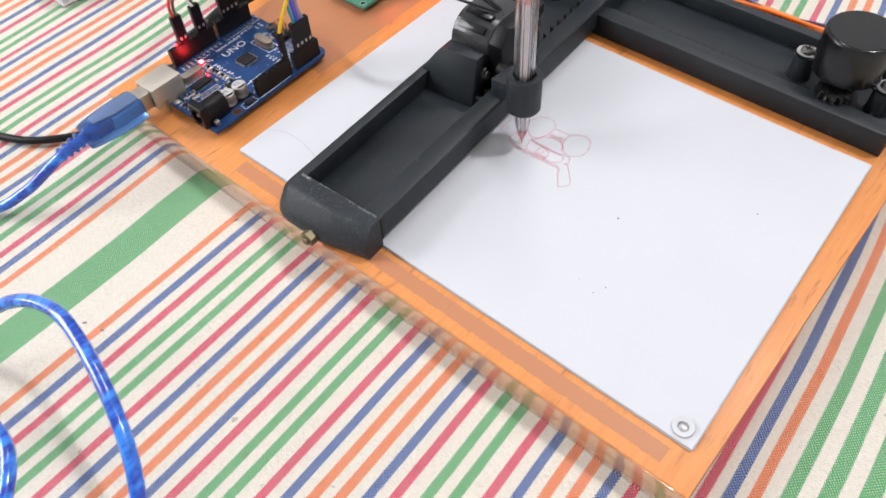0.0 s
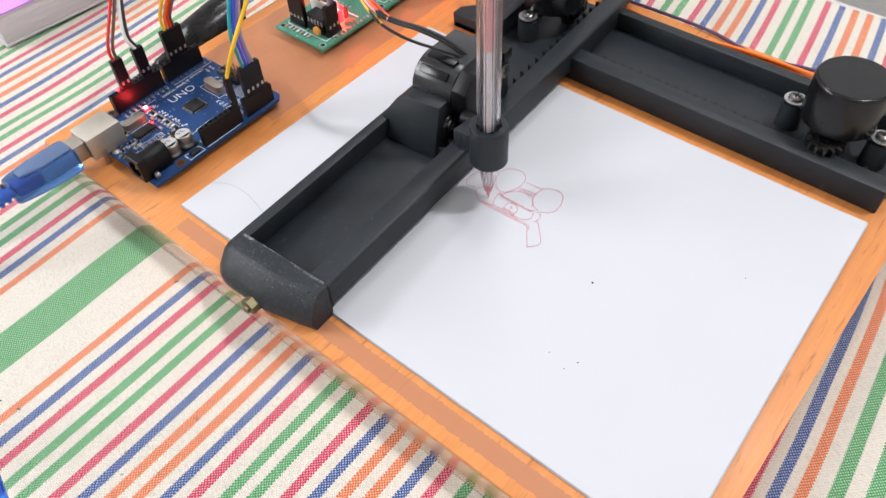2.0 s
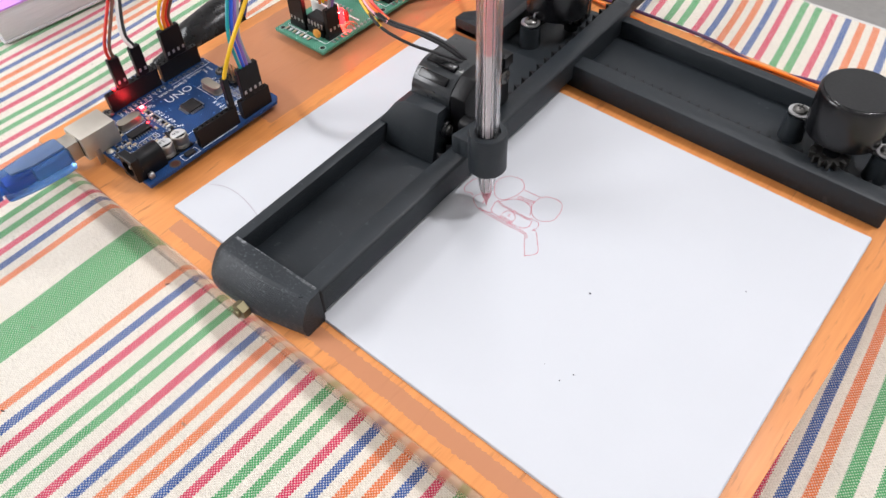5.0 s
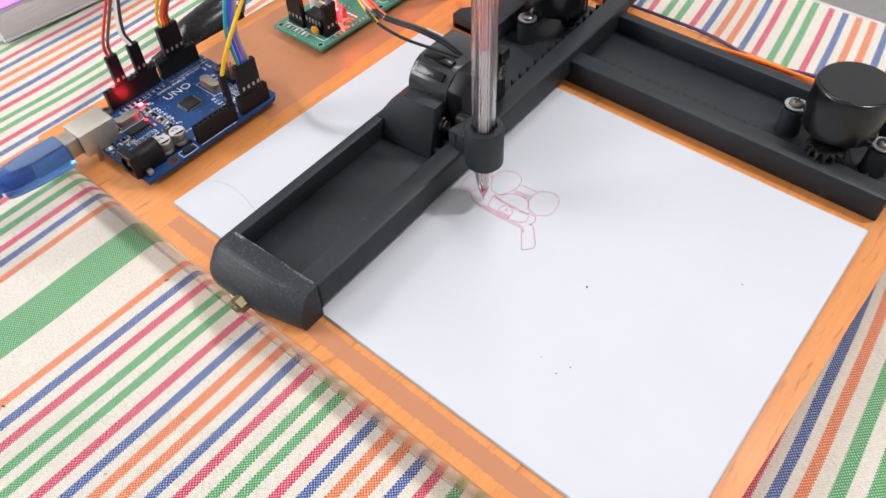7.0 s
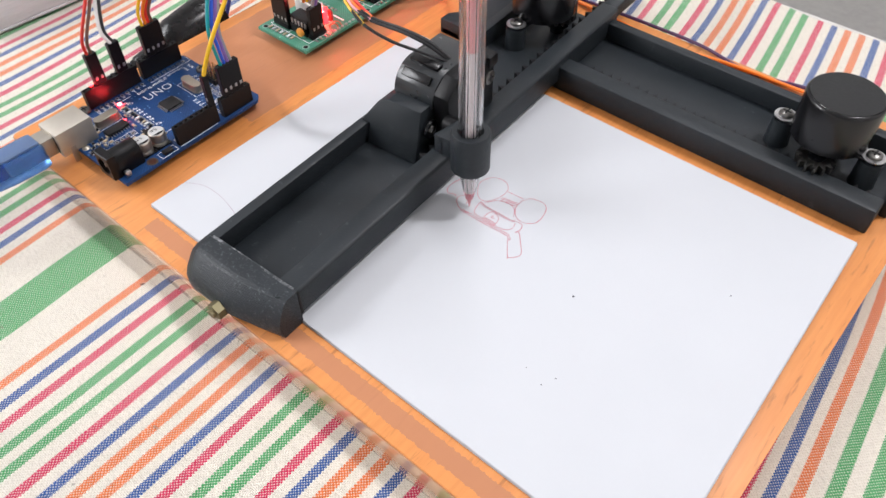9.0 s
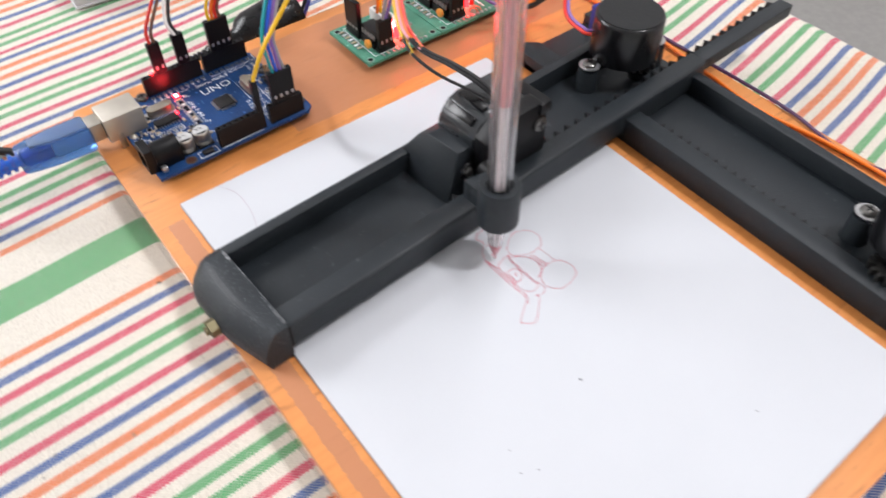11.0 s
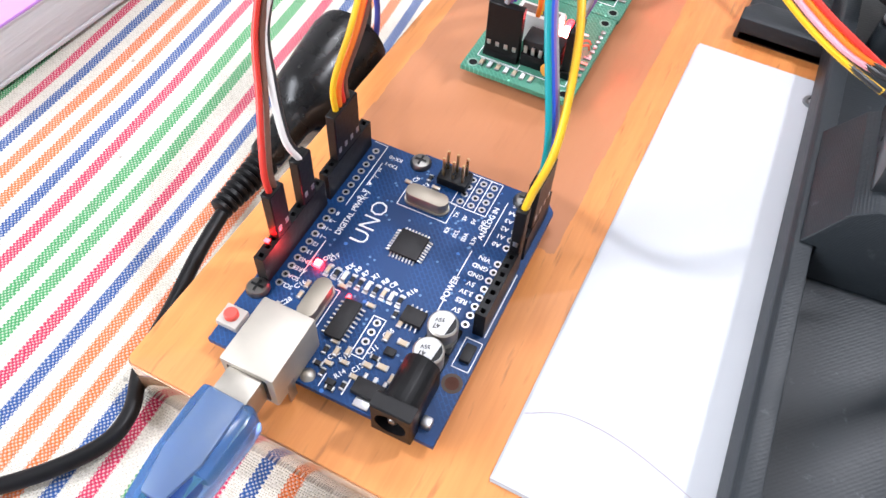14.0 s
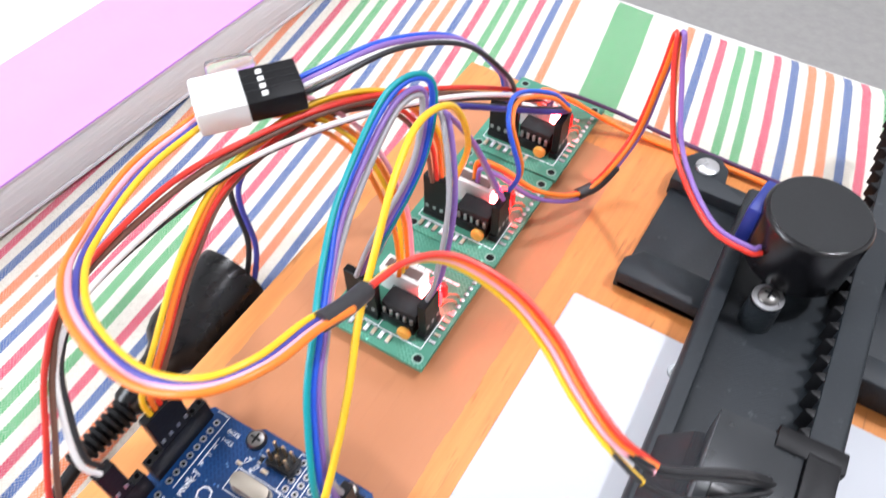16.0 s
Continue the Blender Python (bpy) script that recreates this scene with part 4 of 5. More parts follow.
    row = [(-39.6, BEIGE), (-37.4, CHIP), (-35.4, WHITE_PLASTIC), (-33.4, CHIP), (-31.4, CHIP), (-29.4, WHITE_PLASTIC), (-27.4, CHIP), (-25.4, BEIGE), (-23.5, WHITE_PLASTIC), (-21.3, CHIP)]
    for x, m in row:
        small_part(b, x, 26.6, Z + 0.04, 0.9, 1.9, 0.6, m)
    for x, y, lx, ly, m in ((-41.6, 21.0, 0.9, 1.7, BEIGE), (-41.6, 18.0, 0.9, 1.7, BEIGE), (-34.2, 10.6, 0.9, 1.7, BEIGE), (-27.5, 6.4, 1.7, 0.9, BEIGE), (-24.6, 8.0, 1.7, 0.9, BEIGE), (-21.2, 6.0, 1.7, 1.0, BEIGE), (-20.0, 9.6, 1.9, 1.1, BEIGE), (-17.0, 10.6, 2.2, 1.2, BEIGE), (-19.6, 17.4, 1.1, 2.2, BEIGE), (-15.8, 17.6, 2.2, 1.2, BEIGE), (-18.6, 21.4, 1.0, 1.7, BEIGE), (-20.6, 23.0, 0.9, 1.7, CHIP), (-27.6, 4.0, 0.9, 1.6, CHIP), (-22.2, 3.2, 0.9, 1.6, CHIP), (-28.6, 59.4, 1.8, 0.9, BEIGE), (-31.2, 61.5, 0.9, 1.8, CHIP), (-35.4, 58.0, 1.5, 0.8, BEIGE), (-33.8, 2.6, 0.9, 1.7, CHIP), (-36.2, 11.4, 0.9, 1.6, CHIP), (-32.8, 5.6, 1.6, 0.9, BEIGE), (-29.6, 8.8, 0.9, 1.8, CHIP), (-27.4, 9.4, 1.0, 2.0, BEIGE), (-29.4, 5.4, 1.8, 1.0, CHIP), (-25.2, 10.6, 0.9, 1.8, BEIGE), (-19.4, 11.8, 1.8, 1.0, CHIP), (-24.4, 1.6, 1.7, 0.9, CHIP), (-14.0, 9.0, 1.0, 1.9, BEIGE), (-12.2, 12.4, 1.0, 1.7, BEIGE), (-34.4, 24.2, 1.8, 0.9, BEIGE), (-26.4, 22.6, 1.8, 0.9, BEIGE), (-12.4, 27.2, 1.0, 1.8, BEIGE), (-38.6, 10.4, 1.0, 1.7, BEIGE), (-28.8, 11.4, 1.6, 0.8, BEIGE), (-12.8, 19.2, 0.9, 1.7, CHIP), (-44.6, 13.2, 1.0, 1.8, BEIGE)):
        small_part(b, x, y, Z + 0.04, lx, ly, 0.65, m, "chip_component")
    led = part("power_led", box(bmesh.new(), -43.3, -41.5, 25.9, 27.9, Z + 0.05, Z + 0.8, 0.15), RED_GLOW, b, "glowing red power lamp")
    part("led_core", box(bmesh.new(), -43.0, -41.8, 26.3, 27.5, Z + 0.8, Z + 0.95, 0.05), WHITE_LED, led)
    # Stands in for red light falling on the header; the emitter is added.
    part("header_red_glow", box(bmesh.new(), -52.4, -51.2, 22.0, 23.0, Z + 8.55, Z + 8.9, 0.1), RED_GLOW, b, "red glow on the header, added as an emitter")
    part("tx_led", box(bmesh.new(), -32.0, -31.2, 21.6, 22.6, Z + 0.8, Z + 1.2, 0.1), RED_GLOW, b, "dim red lamp")
    # printed lines and words
    z = Z + 0.012
    part("printed_line", line_mark(bmesh.new(), -45.6, 45.0, -45.6, 66.2, Z + 0.012), INK_WHITE, b)
    part("printed_line", line_mark(bmesh.new(), -45.6, 66.2, -49.4, 66.4, Z + 0.012), INK_WHITE, b)
    part("printed_line", line_mark(bmesh.new(), -44.4, 22.4, -44.4, 33.4, Z + 0.012), INK_WHITE, b)
    part("printed_line", line_mark(bmesh.new(), -44.2, 52.6, -44.2, 60.5, Z + 0.012), INK_WHITE, b)
    part("printed_line", line_mark(bmesh.new(), -12.9, 28.0, -12.9, 31.2, Z + 0.012), INK_WHITE, b)
    part("printed_line", line_mark(bmesh.new(), -12.9, 38.6, -12.9, 46.4, Z + 0.012), INK_WHITE, b)
    part("printed_line", line_mark(bmesh.new(), -11.0, 49.0, -11.0, 63.5, Z + 0.012), INK_WHITE, b)
    part("printed_line", line_mark(bmesh.new(), -0.9, 27.0, -0.9, 45.0, Z + 0.012, 0.3), INK_WHITE, b)
    part("printed_line", frame_mark(bmesh.new(), -23.4, 57.0, -14.2, 68.0, Z + 0.012), INK_WHITE, b)
    part("printed_line", line_mark(bmesh.new(), -20.2, 57.0, -20.2, 68.0, Z + 0.012), INK_WHITE, b)
    part("printed_line", line_mark(bmesh.new(), -17.2, 57.0, -17.2, 68.0, Z + 0.012), INK_WHITE, b)
    part("printed_line", frame_mark(bmesh.new(), -24.7, 10.5, -21.7, 20.9, Z + 0.012), INK_WHITE, b)
    part("printed_line", frame_mark(bmesh.new(), -4.4, 17.6, -0.6, 25.2, Z + 0.012), INK_WHITE, b)
    part("printed_line", frame_mark(bmesh.new(), -35.0, 50.9, -21.8, 57.2, Z + 0.012), INK_WHITE, b)
    part("printed_line", frame_mark(bmesh.new(), -40.0, 11.8, -34.4, 22.9, Z + 0.012), INK_WHITE, b)
    part("printed_line", line_mark(bmesh.new(), -21.6, 1.6, -21.6, 6.4, Z + 0.012, 0.3), INK_WHITE, b)
    part("printed_line", line_mark(bmesh.new(), -26.8, 1.2, -26.8, 4.2, Z + 0.012), INK_WHITE, b)
    part("printed_line", frame_mark(bmesh.new(), -38.4, 25.4, -36.4, 27.8, Z + 0.012, 0.15), INK_WHITE, b)
    zt = Z + 0.05
    writing("model_word", "UNO", -37.7, 43.0, zt, 6.0, 90, b)
    writing("printed_word", "DIGITAL PWM(~)", -43.0, 43.6, zt, 1.95, 90, b)
    writing("printed_word", "POWER", -12.9, 34.9, zt, 2.1, 90, b)
    writing("printed_word", "ANALOG IN", -12.6, 55.6, zt, 1.95, 90, b)
    for k, w in enumerate(("5V", "RES", "3.3V", "5V", "GND", "GND", "VIN")):
        writing("pin_name", w, -9.3, 30.5 + 2.54 * k, zt, 1.75, 180, b)
    for k, w in enumerate(("A0", "A1", "A2", "A3", "A4", "A5")):
        writing("pin_name", w, -8.6, 50.8 + 2.54 * k, zt, 1.75, 180, b)
    for k, w in enumerate(("SCL", "SDA", "AREF", "GND", "13", "12", "~11", "~10", "~9", "8")):
        writing("pin_name", w, -45.9 + (0.0 if k > 3 else 0.4), 18.8 + 2.54 * k, zt, 1.55, 180, b)
    for k, w in enumerate(("7", "~6", "~5", "4", "~3", "2", "TX>1", "RX<0")):
        writing("pin_name", w, -43.6 + (0 if k < 6 else 1.8), 45.72 + 2.54 * k, zt, 1.55, 180, b)
    for k, (w, v) in enumerate((("RX", "TX"), ("SCL", "5V"), ("SDA", "5V"), ("3.3V", "GND"))):
        writing("pin_name", w, -20.6 + 2.3 * k, 49.2, zt, 1.45, 90, b)
        writing("pin_name", v, -20.6 + 2.3 * k, 54.4, zt, 1.45, 90, b)
    for w, x, y in (("R17", -40.0, 30.2), ("RX", -35.6, 29.6), ("R9", -33.6, 29.8), ("R7", -31.6, 29.6), ("X1", -29.2, 30.0), ("R8", -26.6, 29.8), ("C8", -24.6, 29.8), ("L", -22.6, 29.4), ("R16", -20.0, 30.0), ("C16", -43.2, 20.4), ("C20", -43.6, 15.2), ("C6", -34.2, 59.8), ("R13", -31.4, 58.8), ("C13", -21.6, 8.2), ("C11", -20.9, 13.4), ("C15", -19.8, 18.4), ("C12", -27.6, 8.6), ("R15", -25.2, 9.2), ("R14", -24.2, 5.4), ("ON", -41.4, 29.6)):
        writing("part_code", w, x, y, zt, 1.65, 62, b)
    return b


build_controller()


def plug_housing(parent, x, y, z, nx, ny, tall=14.0, name="plug_housing"):
    """A black crimp housing for nx by ny wires, standing on a header, its slots on one side."""
    bm = bmesh.new()
    box(bm, x - 1.27 * nx, x + 1.27 * nx, y - 1.27 * ny, y + 1.27 * ny, z, z + tall, 0.25, 1)
    ob = part(name, bm, BLACK, parent)
    for i in range(nx):
        for j in range(ny):
            px, py = x + (i - (nx - 1) / 2) * 2.54, y + (j - (ny - 1) / 2) * 2.54
            bm = bmesh.new()
            if nx >= ny:
                box(bm, px - 0.55, px + 0.55, y - 1.27 * ny - 0.06, y - 1.27 * ny + 0.1, z + 2.2, z + 3.8, 0.05)
            else:
                box(bm, x + 1.27 * nx - 0.1, x + 1.27 * nx + 0.06, py - 0.55, py + 0.55, z + 2.2, z + 3.8, 0.05)
            part("crimp_window", bm, SOLDER, ob)
    return ob


def cable(name, label, colours, points, pitch=1.45, r=0.72, steps=9, flat=True, category="wires"):
    """A flat or bunched cable: one cord a colour along the same line."""
    t = thing(name, 0, 0, 0, 0, label, category, "jumper wires")
    n = len(colours)
    for k, c in enumerate(colours):
        wander = [Vector(q) + 0.9 * Vector((noise.noise((q[0] / 23, q[1] / 23, k * 5.1)), noise.noise((q[1] / 23, q[2] / 23, k * 3.7)), noise.noise((q[2] / 23, q[0] / 23, k * 2.3)))) if 0 < i < len(points) - 1 else Vector(q) for i, q in enumerate(points)]
        off = ((k - (n - 1) / 2) * pitch, 0.0) if flat else (0.9 * math.cos(2.4 * k), 0.9 * math.sin(2.4 * k))
        part(c + "_wire", tube(bmesh.new(), wander, r, 8, steps, off), WIRE[c], t, c + " wire", 80)
    return t


def turned(x, y):
    """A place on the controller board, whose edges are turned 1.2 degrees."""
    a = radians(1.2)
    return x * math.cos(a) - y * math.sin(a), x * math.sin(a) + y * math.cos(a)


Z_PLUG = 13.6


def build_jumpers():
    # red and brown pair, black and white pair, and four together on the digital side
    x1, y1 = turned(-50.8, 26.4)
    w = cable("power_jumper_pair", "red and brown jumper wires plugged into the blue circuit board", ["red", "brown"], [(x1, y1, 27), (x1 - 1, y1 + 1, 33), (-57, 34, 42), (-63, 44, 52), (-66, 57, 61), (-63, 82, 67), (-56, 102, 69), (-46, 128, 66), (-36, 158, 52), (-29, 190, 30), (-28, 198, 23)], 1.7)
    plug_housing(w, x1, y1, Z_PLUG, 1, 2)
    x2, y2 = turned(-50.8, 37.0)
    w = cable("signal_jumper_pair", "black and white jumper wires plugged into the blue circuit board", ["white", "black"], [(x2, y2, 27), (x2 - 2, y2 - 1, 33), (-58, 39, 42), (-63, 46, 51), (-64, 58, 59), (-60, 82, 64), (-53, 104, 66), (-42, 130, 63), (-32, 160, 50), (-25, 190, 30), (-24, 198, 23)], 1.7)
    plug_housing(w, x2, y2, Z_PLUG, 1, 2)
    x3, y3 = turned(-50.8, 54.6)
    w = cable("four_way_jumper", "yellow, orange, red and brown jumper ribbon on the blue circuit board", ["yellow", "orange", "red", "brown"], [(x3, y3, 27), (x3, y3 + 1, 34), (-51, 62, 45), (-55, 78, 56), (-57, 96, 63), (-52, 120, 66), (-43, 139, 60), (-37, 149, 42), (-35.5, 151, 24)], 1.6)
    plug_housing(w, x3, y3, Z_PLUG, 1, 4)
    x4, y4 = turned(-2.54, 57.2)
    w = cable("analog_ribbon", "teal, blue, purple and grey jumper ribbon looping to a driver", ["teal", "blue", "purple", "grey"], [(x4, y4, 27), (x4 + 0.5, y4 - 1, 35), (-4, 56.5, 44), (-10, 65, 57), (-14.5, 74, 63), (-21, 86, 66), (-27, 101, 70), (-31, 124, 77), (-28, 134, 74), (-26, 126, 58), (-31, 114, 38), (-35, 111.5, 24)], 1.6)
    plug_housing(w, x4, y4, Z_PLUG, 1, 4)
    x5, y5 = turned(-2.54, 45.72)
    w = cable("yellow_jumper", "single yellow jumper wire plugged into the power header", ["yellow"], [(x5, y5, 26), (x5 + 0.6, y5 + 1.6, 31), (-1.2, 53, 42), (-5, 67, 54), (-11, 81, 62), (-14.5, 93, 69), (-18, 106, 76), (-22, 122, 77), (-22, 136, 70), (-24, 146, 48), (-31, 151, 24)], 1.5, 0.85)
    plug_housing(w, x5, y5, Z_PLUG, 1, 1)
    # grey and purple pair that feeds the drivers
    cable("driver_supply_pair", "grey and purple jumper wires down to a driver board", ["grey", "purple"], [(-17.2, 116, 20), (-15, 118, 32), (-16, 125, 52), (-23, 134, 66), (-30, 140, 64), (-24, 148, 48), (-17.4, 156, 21)], 1.7)
    cable("driver_supply_pair", "blue and orange jumper wires down to a driver board", ["blue", "orange"], [(-16.5, 160, 22), (-14, 160, 32), (-20, 163, 44), (-24, 176, 42), (-20, 192, 32), (-17, 200, 22)], 1.7)
    # motor cable of the pen carriage, with a shrink sleeve
    left = [(-68, 103, 71), (-66, 82, 74), (-58, 62, 77), (-48, 52, 82), (-38, 46.5, 84), (-23, 44, 87), (-12, 47, 90), (-7, 55, 89), (-7, 66, 84), (-6.6, 74, 80)]
    right = [(-6.6, 74, 80), (-7, 84, 75.6), (-6, 91, 73.4), (-1, 96, 73), (6, 98.2, 71), (15, 98.6, 67), (24, 96, 63), (33, 91, 59.6), (42, 87, 57)]
    w = cable("carriage_motor_cable", "yellow, orange, navy and pink motor cable looping to the pen carriage", ["yellow", "navy", "pink", "orange"], left, 1.2, 0.7, 8)
    spread = [min(1.0, 0.45 + 0.1 * i) for i in range(len(right))]
    for c, end, k in (("red", [(51, 88, 54), (60, 94.4, 50), (67, 100.5, 44.5), (72.4, 105.4, 37.4)], 1.5), ("orange", [(51, 87.4, 54.6), (60, 93.4, 50.6), (67, 99.5, 45), (73.4, 104.8, 37.4)], 0.5), ("pink", [(51, 86.6, 54), (60, 92.6, 50), (67.2, 98.6, 44.4), (72.8, 104, 37.4)], -0.5), ("yellow", [(50, 84, 53), (59, 88, 48), (66.4, 95, 43), (73.4, 103, 37.4)], -1.8)):
        rise = [(x + 0.8 * k * g, y + 0.4 * k * g, z + 0.8 * k * g) for (x, y, z), g in zip(right, spread)]
        part(c + "_lead", tube(bmesh.new(), rise + end[:1], 0.66, 8, 8), WIRE[c], w, c + " wire")
        part("dark_lead", tube(bmesh.new(), [rise[-1]] + end, 0.6, 8, 8), WIRE["black"], w, "blackened lead end")
    part("sleeve", tube(bmesh.new(), [(-7, 68, 82.8), (-6.6, 74, 80), (-6.8, 80, 77.4)], 1.9, 12, 6), FINE_SLEEVE, w, "black shrink sleeve")
    # white plug pair in the air
    c = thing("cable_connector", -64, 108.5, 73.5, -38, "white and clear cable connector held up by its wires", "connector")
    part("white_shell", box(bmesh.new(), -6.6, 6.6, -8.5, 3, -3.2, 3.4, 0.8), WHITE_PLASTIC, c, "white plastic shell")
    part("clear_latch", box(bmesh.new(), -14.5, -6.0, -4, 7.5, -2.4, 1.4, 1.2), clear_plastic("clear_latch_plastic", (0.95, 0.95, 0.95), 0.1), c, "clear latch")
    blk = part("black_plug", box(bmesh.new(), -6.2, 6.2, 2.8, 16, -2.8, 2.9, 0.6), BLACK, c, "black crimp plug")
    for k in range(4):
        part("crimp_window", box(bmesh.new(), -4.6 + k * 2.54, -3.0 + k * 2.54, 6.6, 8.0, 2.8, 3.02, 0.05), WHITE_PLASTIC, blk)
        part("seam", box(bmesh.new(), -5.6 + k * 2.54, -5.45 + k * 2.54, 3.2, 15.6, 2.85, 2.98), FINE_SLEEVE, blk)
    cable("driver_link_ribbon", "blue, purple, white and black jumper ribbon to a driver", ["blue", "purple", "white", "black"], [(-56.4, 117.2, 72), (-52, 126, 73), (-46, 146, 71), (-38, 166, 62), (-31, 178, 46), (-33, 188, 30), (-34.5, 191.5, 23)], 1.6)
    # cable of the arm motor over the drivers
    w = cable("arm_motor_cable", "red, purple and orange motor cable standing up beside the arm", ["red", "purple", "orange"], [(-30, 164, 14.3), (-29.4, 165, 20), (-22, 164, 22), (-10, 168, 15), (0, 182, 9), (6, 200, 20), (8, 205, 42), (9.5, 204, 59), (13, 200, 48), (22, 188, 33), (38, 172, 29), (50, 170, 27), (53, 171.5, 27)], 0.9, 0.75, 8, False)
    part("sleeve", tube(bmesh.new(), [(-2, 179, 9.5), (1.5, 186, 9.5), (4, 193, 13)], 1.9, 12, 6), FINE_SLEEVE, w, "black shrink sleeve")
    cable("rail_motor_cable", "orange motor wires lying along the board's back edge", ["orange", "orange"], [(-30, 205, 14.3), (-29, 206.5, 19), (-20, 213, 14), (-8, 219, 5), (8, 222, 1.6), (40, 223, 1.6), (80, 220, 1.6), (110, 217, 1.6), (140, 221, 1.8), (172, 222, 2.2), (190, 214, 8), (196, 199, 20)], 1.0, 0.75, 8, False)


build_jumpers()
cable("rail_motor_wire", "dark purple motor wire lying along the board's back edge", ["plum"], [(-26, 205, 14.3), (-24, 212, 16), (-10, 224, 6), (12, 227.6, 0.9), (50, 226, 1.0), (95, 228.6, 0.2), (122, 226.2, 1.0), (148, 222.4, 1.1), (172, 225.6, 1.5), (192, 216, 8), (197, 199, 20)], 1.0, 0.8, 8)
cable("motor_leads", "orange, yellow and pink leads rising from a driver's white connector", ["orange", "yellow", "orange", "pink"], [(-30.2, 123.6, 14.3), (-30.6, 124.4, 20), (-34, 127, 36), (-43, 126, 56), (-54, 119, 68), (-60, 113, 71)], 2.0, 0.7)


def build_driver(name_y, label):
    d = thing("motor_driver", -45.0, name_y, 0, 0.6, label, "circuit board", "motor drivers")
    Z = 4.6
    part("circuit_board", box(bmesh.new(), 0, 33, 0, 40.2, Z - 1.6, Z, 0.15), GREEN_PCB, d, "green circuit board")
    for x, y in ((2.8, 2.6), (30.2, 2.6), (2.8, 37.2), (30.2, 37.2)):
        part("standoff", lathe(bmesh.new(), [(1.2, 0.05), (1.2, Z - 1.65), (0.1, Z - 1.65)], (16.5 + (x - 16.5) * 0.8, 20 + (y - 20) * 0.85, 0), "z", 14), BLACK, d)
        part("hole_rim", ring(bmesh.new(), x, y, Z + 0.005, 1.2, 1.75, 0.05, 18), plastic("pale_hole_rim", (0.22, 0.38, 0.30), 0.5), d)
        # Dark spot on the unpierced board stands in for the hole's shade.
        part("mounting_hole", lathe(bmesh.new(), [(1.2, Z + 0.01), (1.2, Z + 0.03), (0.1, Z + 0.03)], (x, y, 0), "z", 16), BLACK, d)
    sock = part("chip_socket", box(bmesh.new(), 14.6, 25.4, 8.0, 16.6, Z, Z + 4.2, 0.2), BLACK, d)
    chip = part("driver_chip", box(bmesh.new(), 14.4, 25.6, 9.1, 15.5, Z + 4.9, Z + 8.2, 0.3), CHIP, d, "black driver chip in a socket")
    for k in range(5):
        for y in (8.4, 15.8):
            part("leg", box(bmesh.new(), 15.2 + k * 2.2, 16.2 + k * 2.2, y, y + 0.5, Z + 3.6, Z + 6.6, 0.1), SOLDER, chip)
    plug_housing(d, 9.0, 8.4, Z + 2.0, 4, 1, 16.0)
    part("input_pins", box(bmesh.new(), 3.6, 14.0, 7.0, 9.8, Z, Z + 2.4, 0.2), BLACK, d)
    plug_housing(d, 27.8, 12.6, Z + 2.0, 1, 3, 13.5)
    part("power_pins", box(bmesh.new(), 26.3, 29.2, 8.2, 17.0, Z, Z + 2.4, 0.2), BLACK, d)
    conn = part("motor_connector", box(bmesh.new(), 8.0, 21.5, 17.6, 23.4, Z, Z + 9.6, 0.4), WHITE_PLASTIC, d, "white motor connector")
    # Thin dark slab paints the shade of the slot; nothing is cut out.
    part("connector_slot", box(bmesh.new(), 9.2, 20.3, 18.9, 22.2, Z + 9.4, Z + 9.75, 0.2), plastic("shadowed_slot", (0.15, 0.1, 0.09), 0.7), conn)
    bm = bmesh.new()
    lathe(bm, [(0.3, -1.2), (1.9, -0.8), (2.2, 0), (1.9, 0.8), (0.3, 1.2)], (23.8, 5.8, Z + 3.4), "y", 20)
    part("disc_capacitor", bm, CERAMIC_ORANGE, d, "small orange disc capacitor")
    for k in range(4):
        x = 25.6 + 3.0 * (k % 2)
        y = 13.4 + 3.2 * (k // 2)
        part("led", lathe(bmesh.new(), [(1.3, Z + 3.0), (1.3, Z + 7.0), (0.9, Z + 8.0), (0.1, Z + 8.3)], (x - 2.2, y + 6.2, 0), "z", 14), (DRIVER_LED if k == 0 else DRIVER_RED) if k < 3 else plastic("dull_red_lens", (0.5, 0.04, 0.04), 0.25), d, "glowing red lamp" if k < 3 else "unlit red lamp")
    for k in range(6):
        bm = lathe(bmesh.new(), [(0.75, Z + 0.01), (0.7, Z + 0.5), (0.2, Z + 0.7)], (31.3, 20.5 + 2.4 * k, 0), "z", 10)
        part("solder_joint", bm, SOLDER, d)
        part("solder_joint", lathe(bmesh.new(), [(0.75, Z + 0.01), (0.7, Z + 0.5), (0.2, Z + 0.7)], (6 + 2.54 * k, 33.2, 0), "z", 10), SOLDER, d)
    part("lead_loop", tube(bmesh.new(), [(27, 21, Z), (27.6, 21.6, Z + 1.6), (29.6, 23, Z + 1.8), (30.2, 23.6, Z)], 0.35, 6, 6), plastic("copper_lead", (0.45, 0.2, 0.1), 0.4), d)
    part("lead_loop", tube(bmesh.new(), [(26, 23.6, Z), (26.8, 24.2, Z + 1.4), (29.0, 25.4, Z + 1.5), (29.8, 26, Z)], 0.35, 6, 6), plastic("copper_lead", (0.45, 0.2, 0.1), 0.4), d)
    for k in range(7):
        small_part(d, 5.0 + 2.5 * k, 3.6, Z + 0.03, 1.1, 2.4, 0.5, INK_WHITE if k % 2 else BEIGE)
    for k in range(5):
        small_part(d, 31.0, 9.0 + 2.6 * k, Z + 0.03, 1.6, 0.9, 0.5, BEIGE if k % 2 else SOLDER, "chip_component")
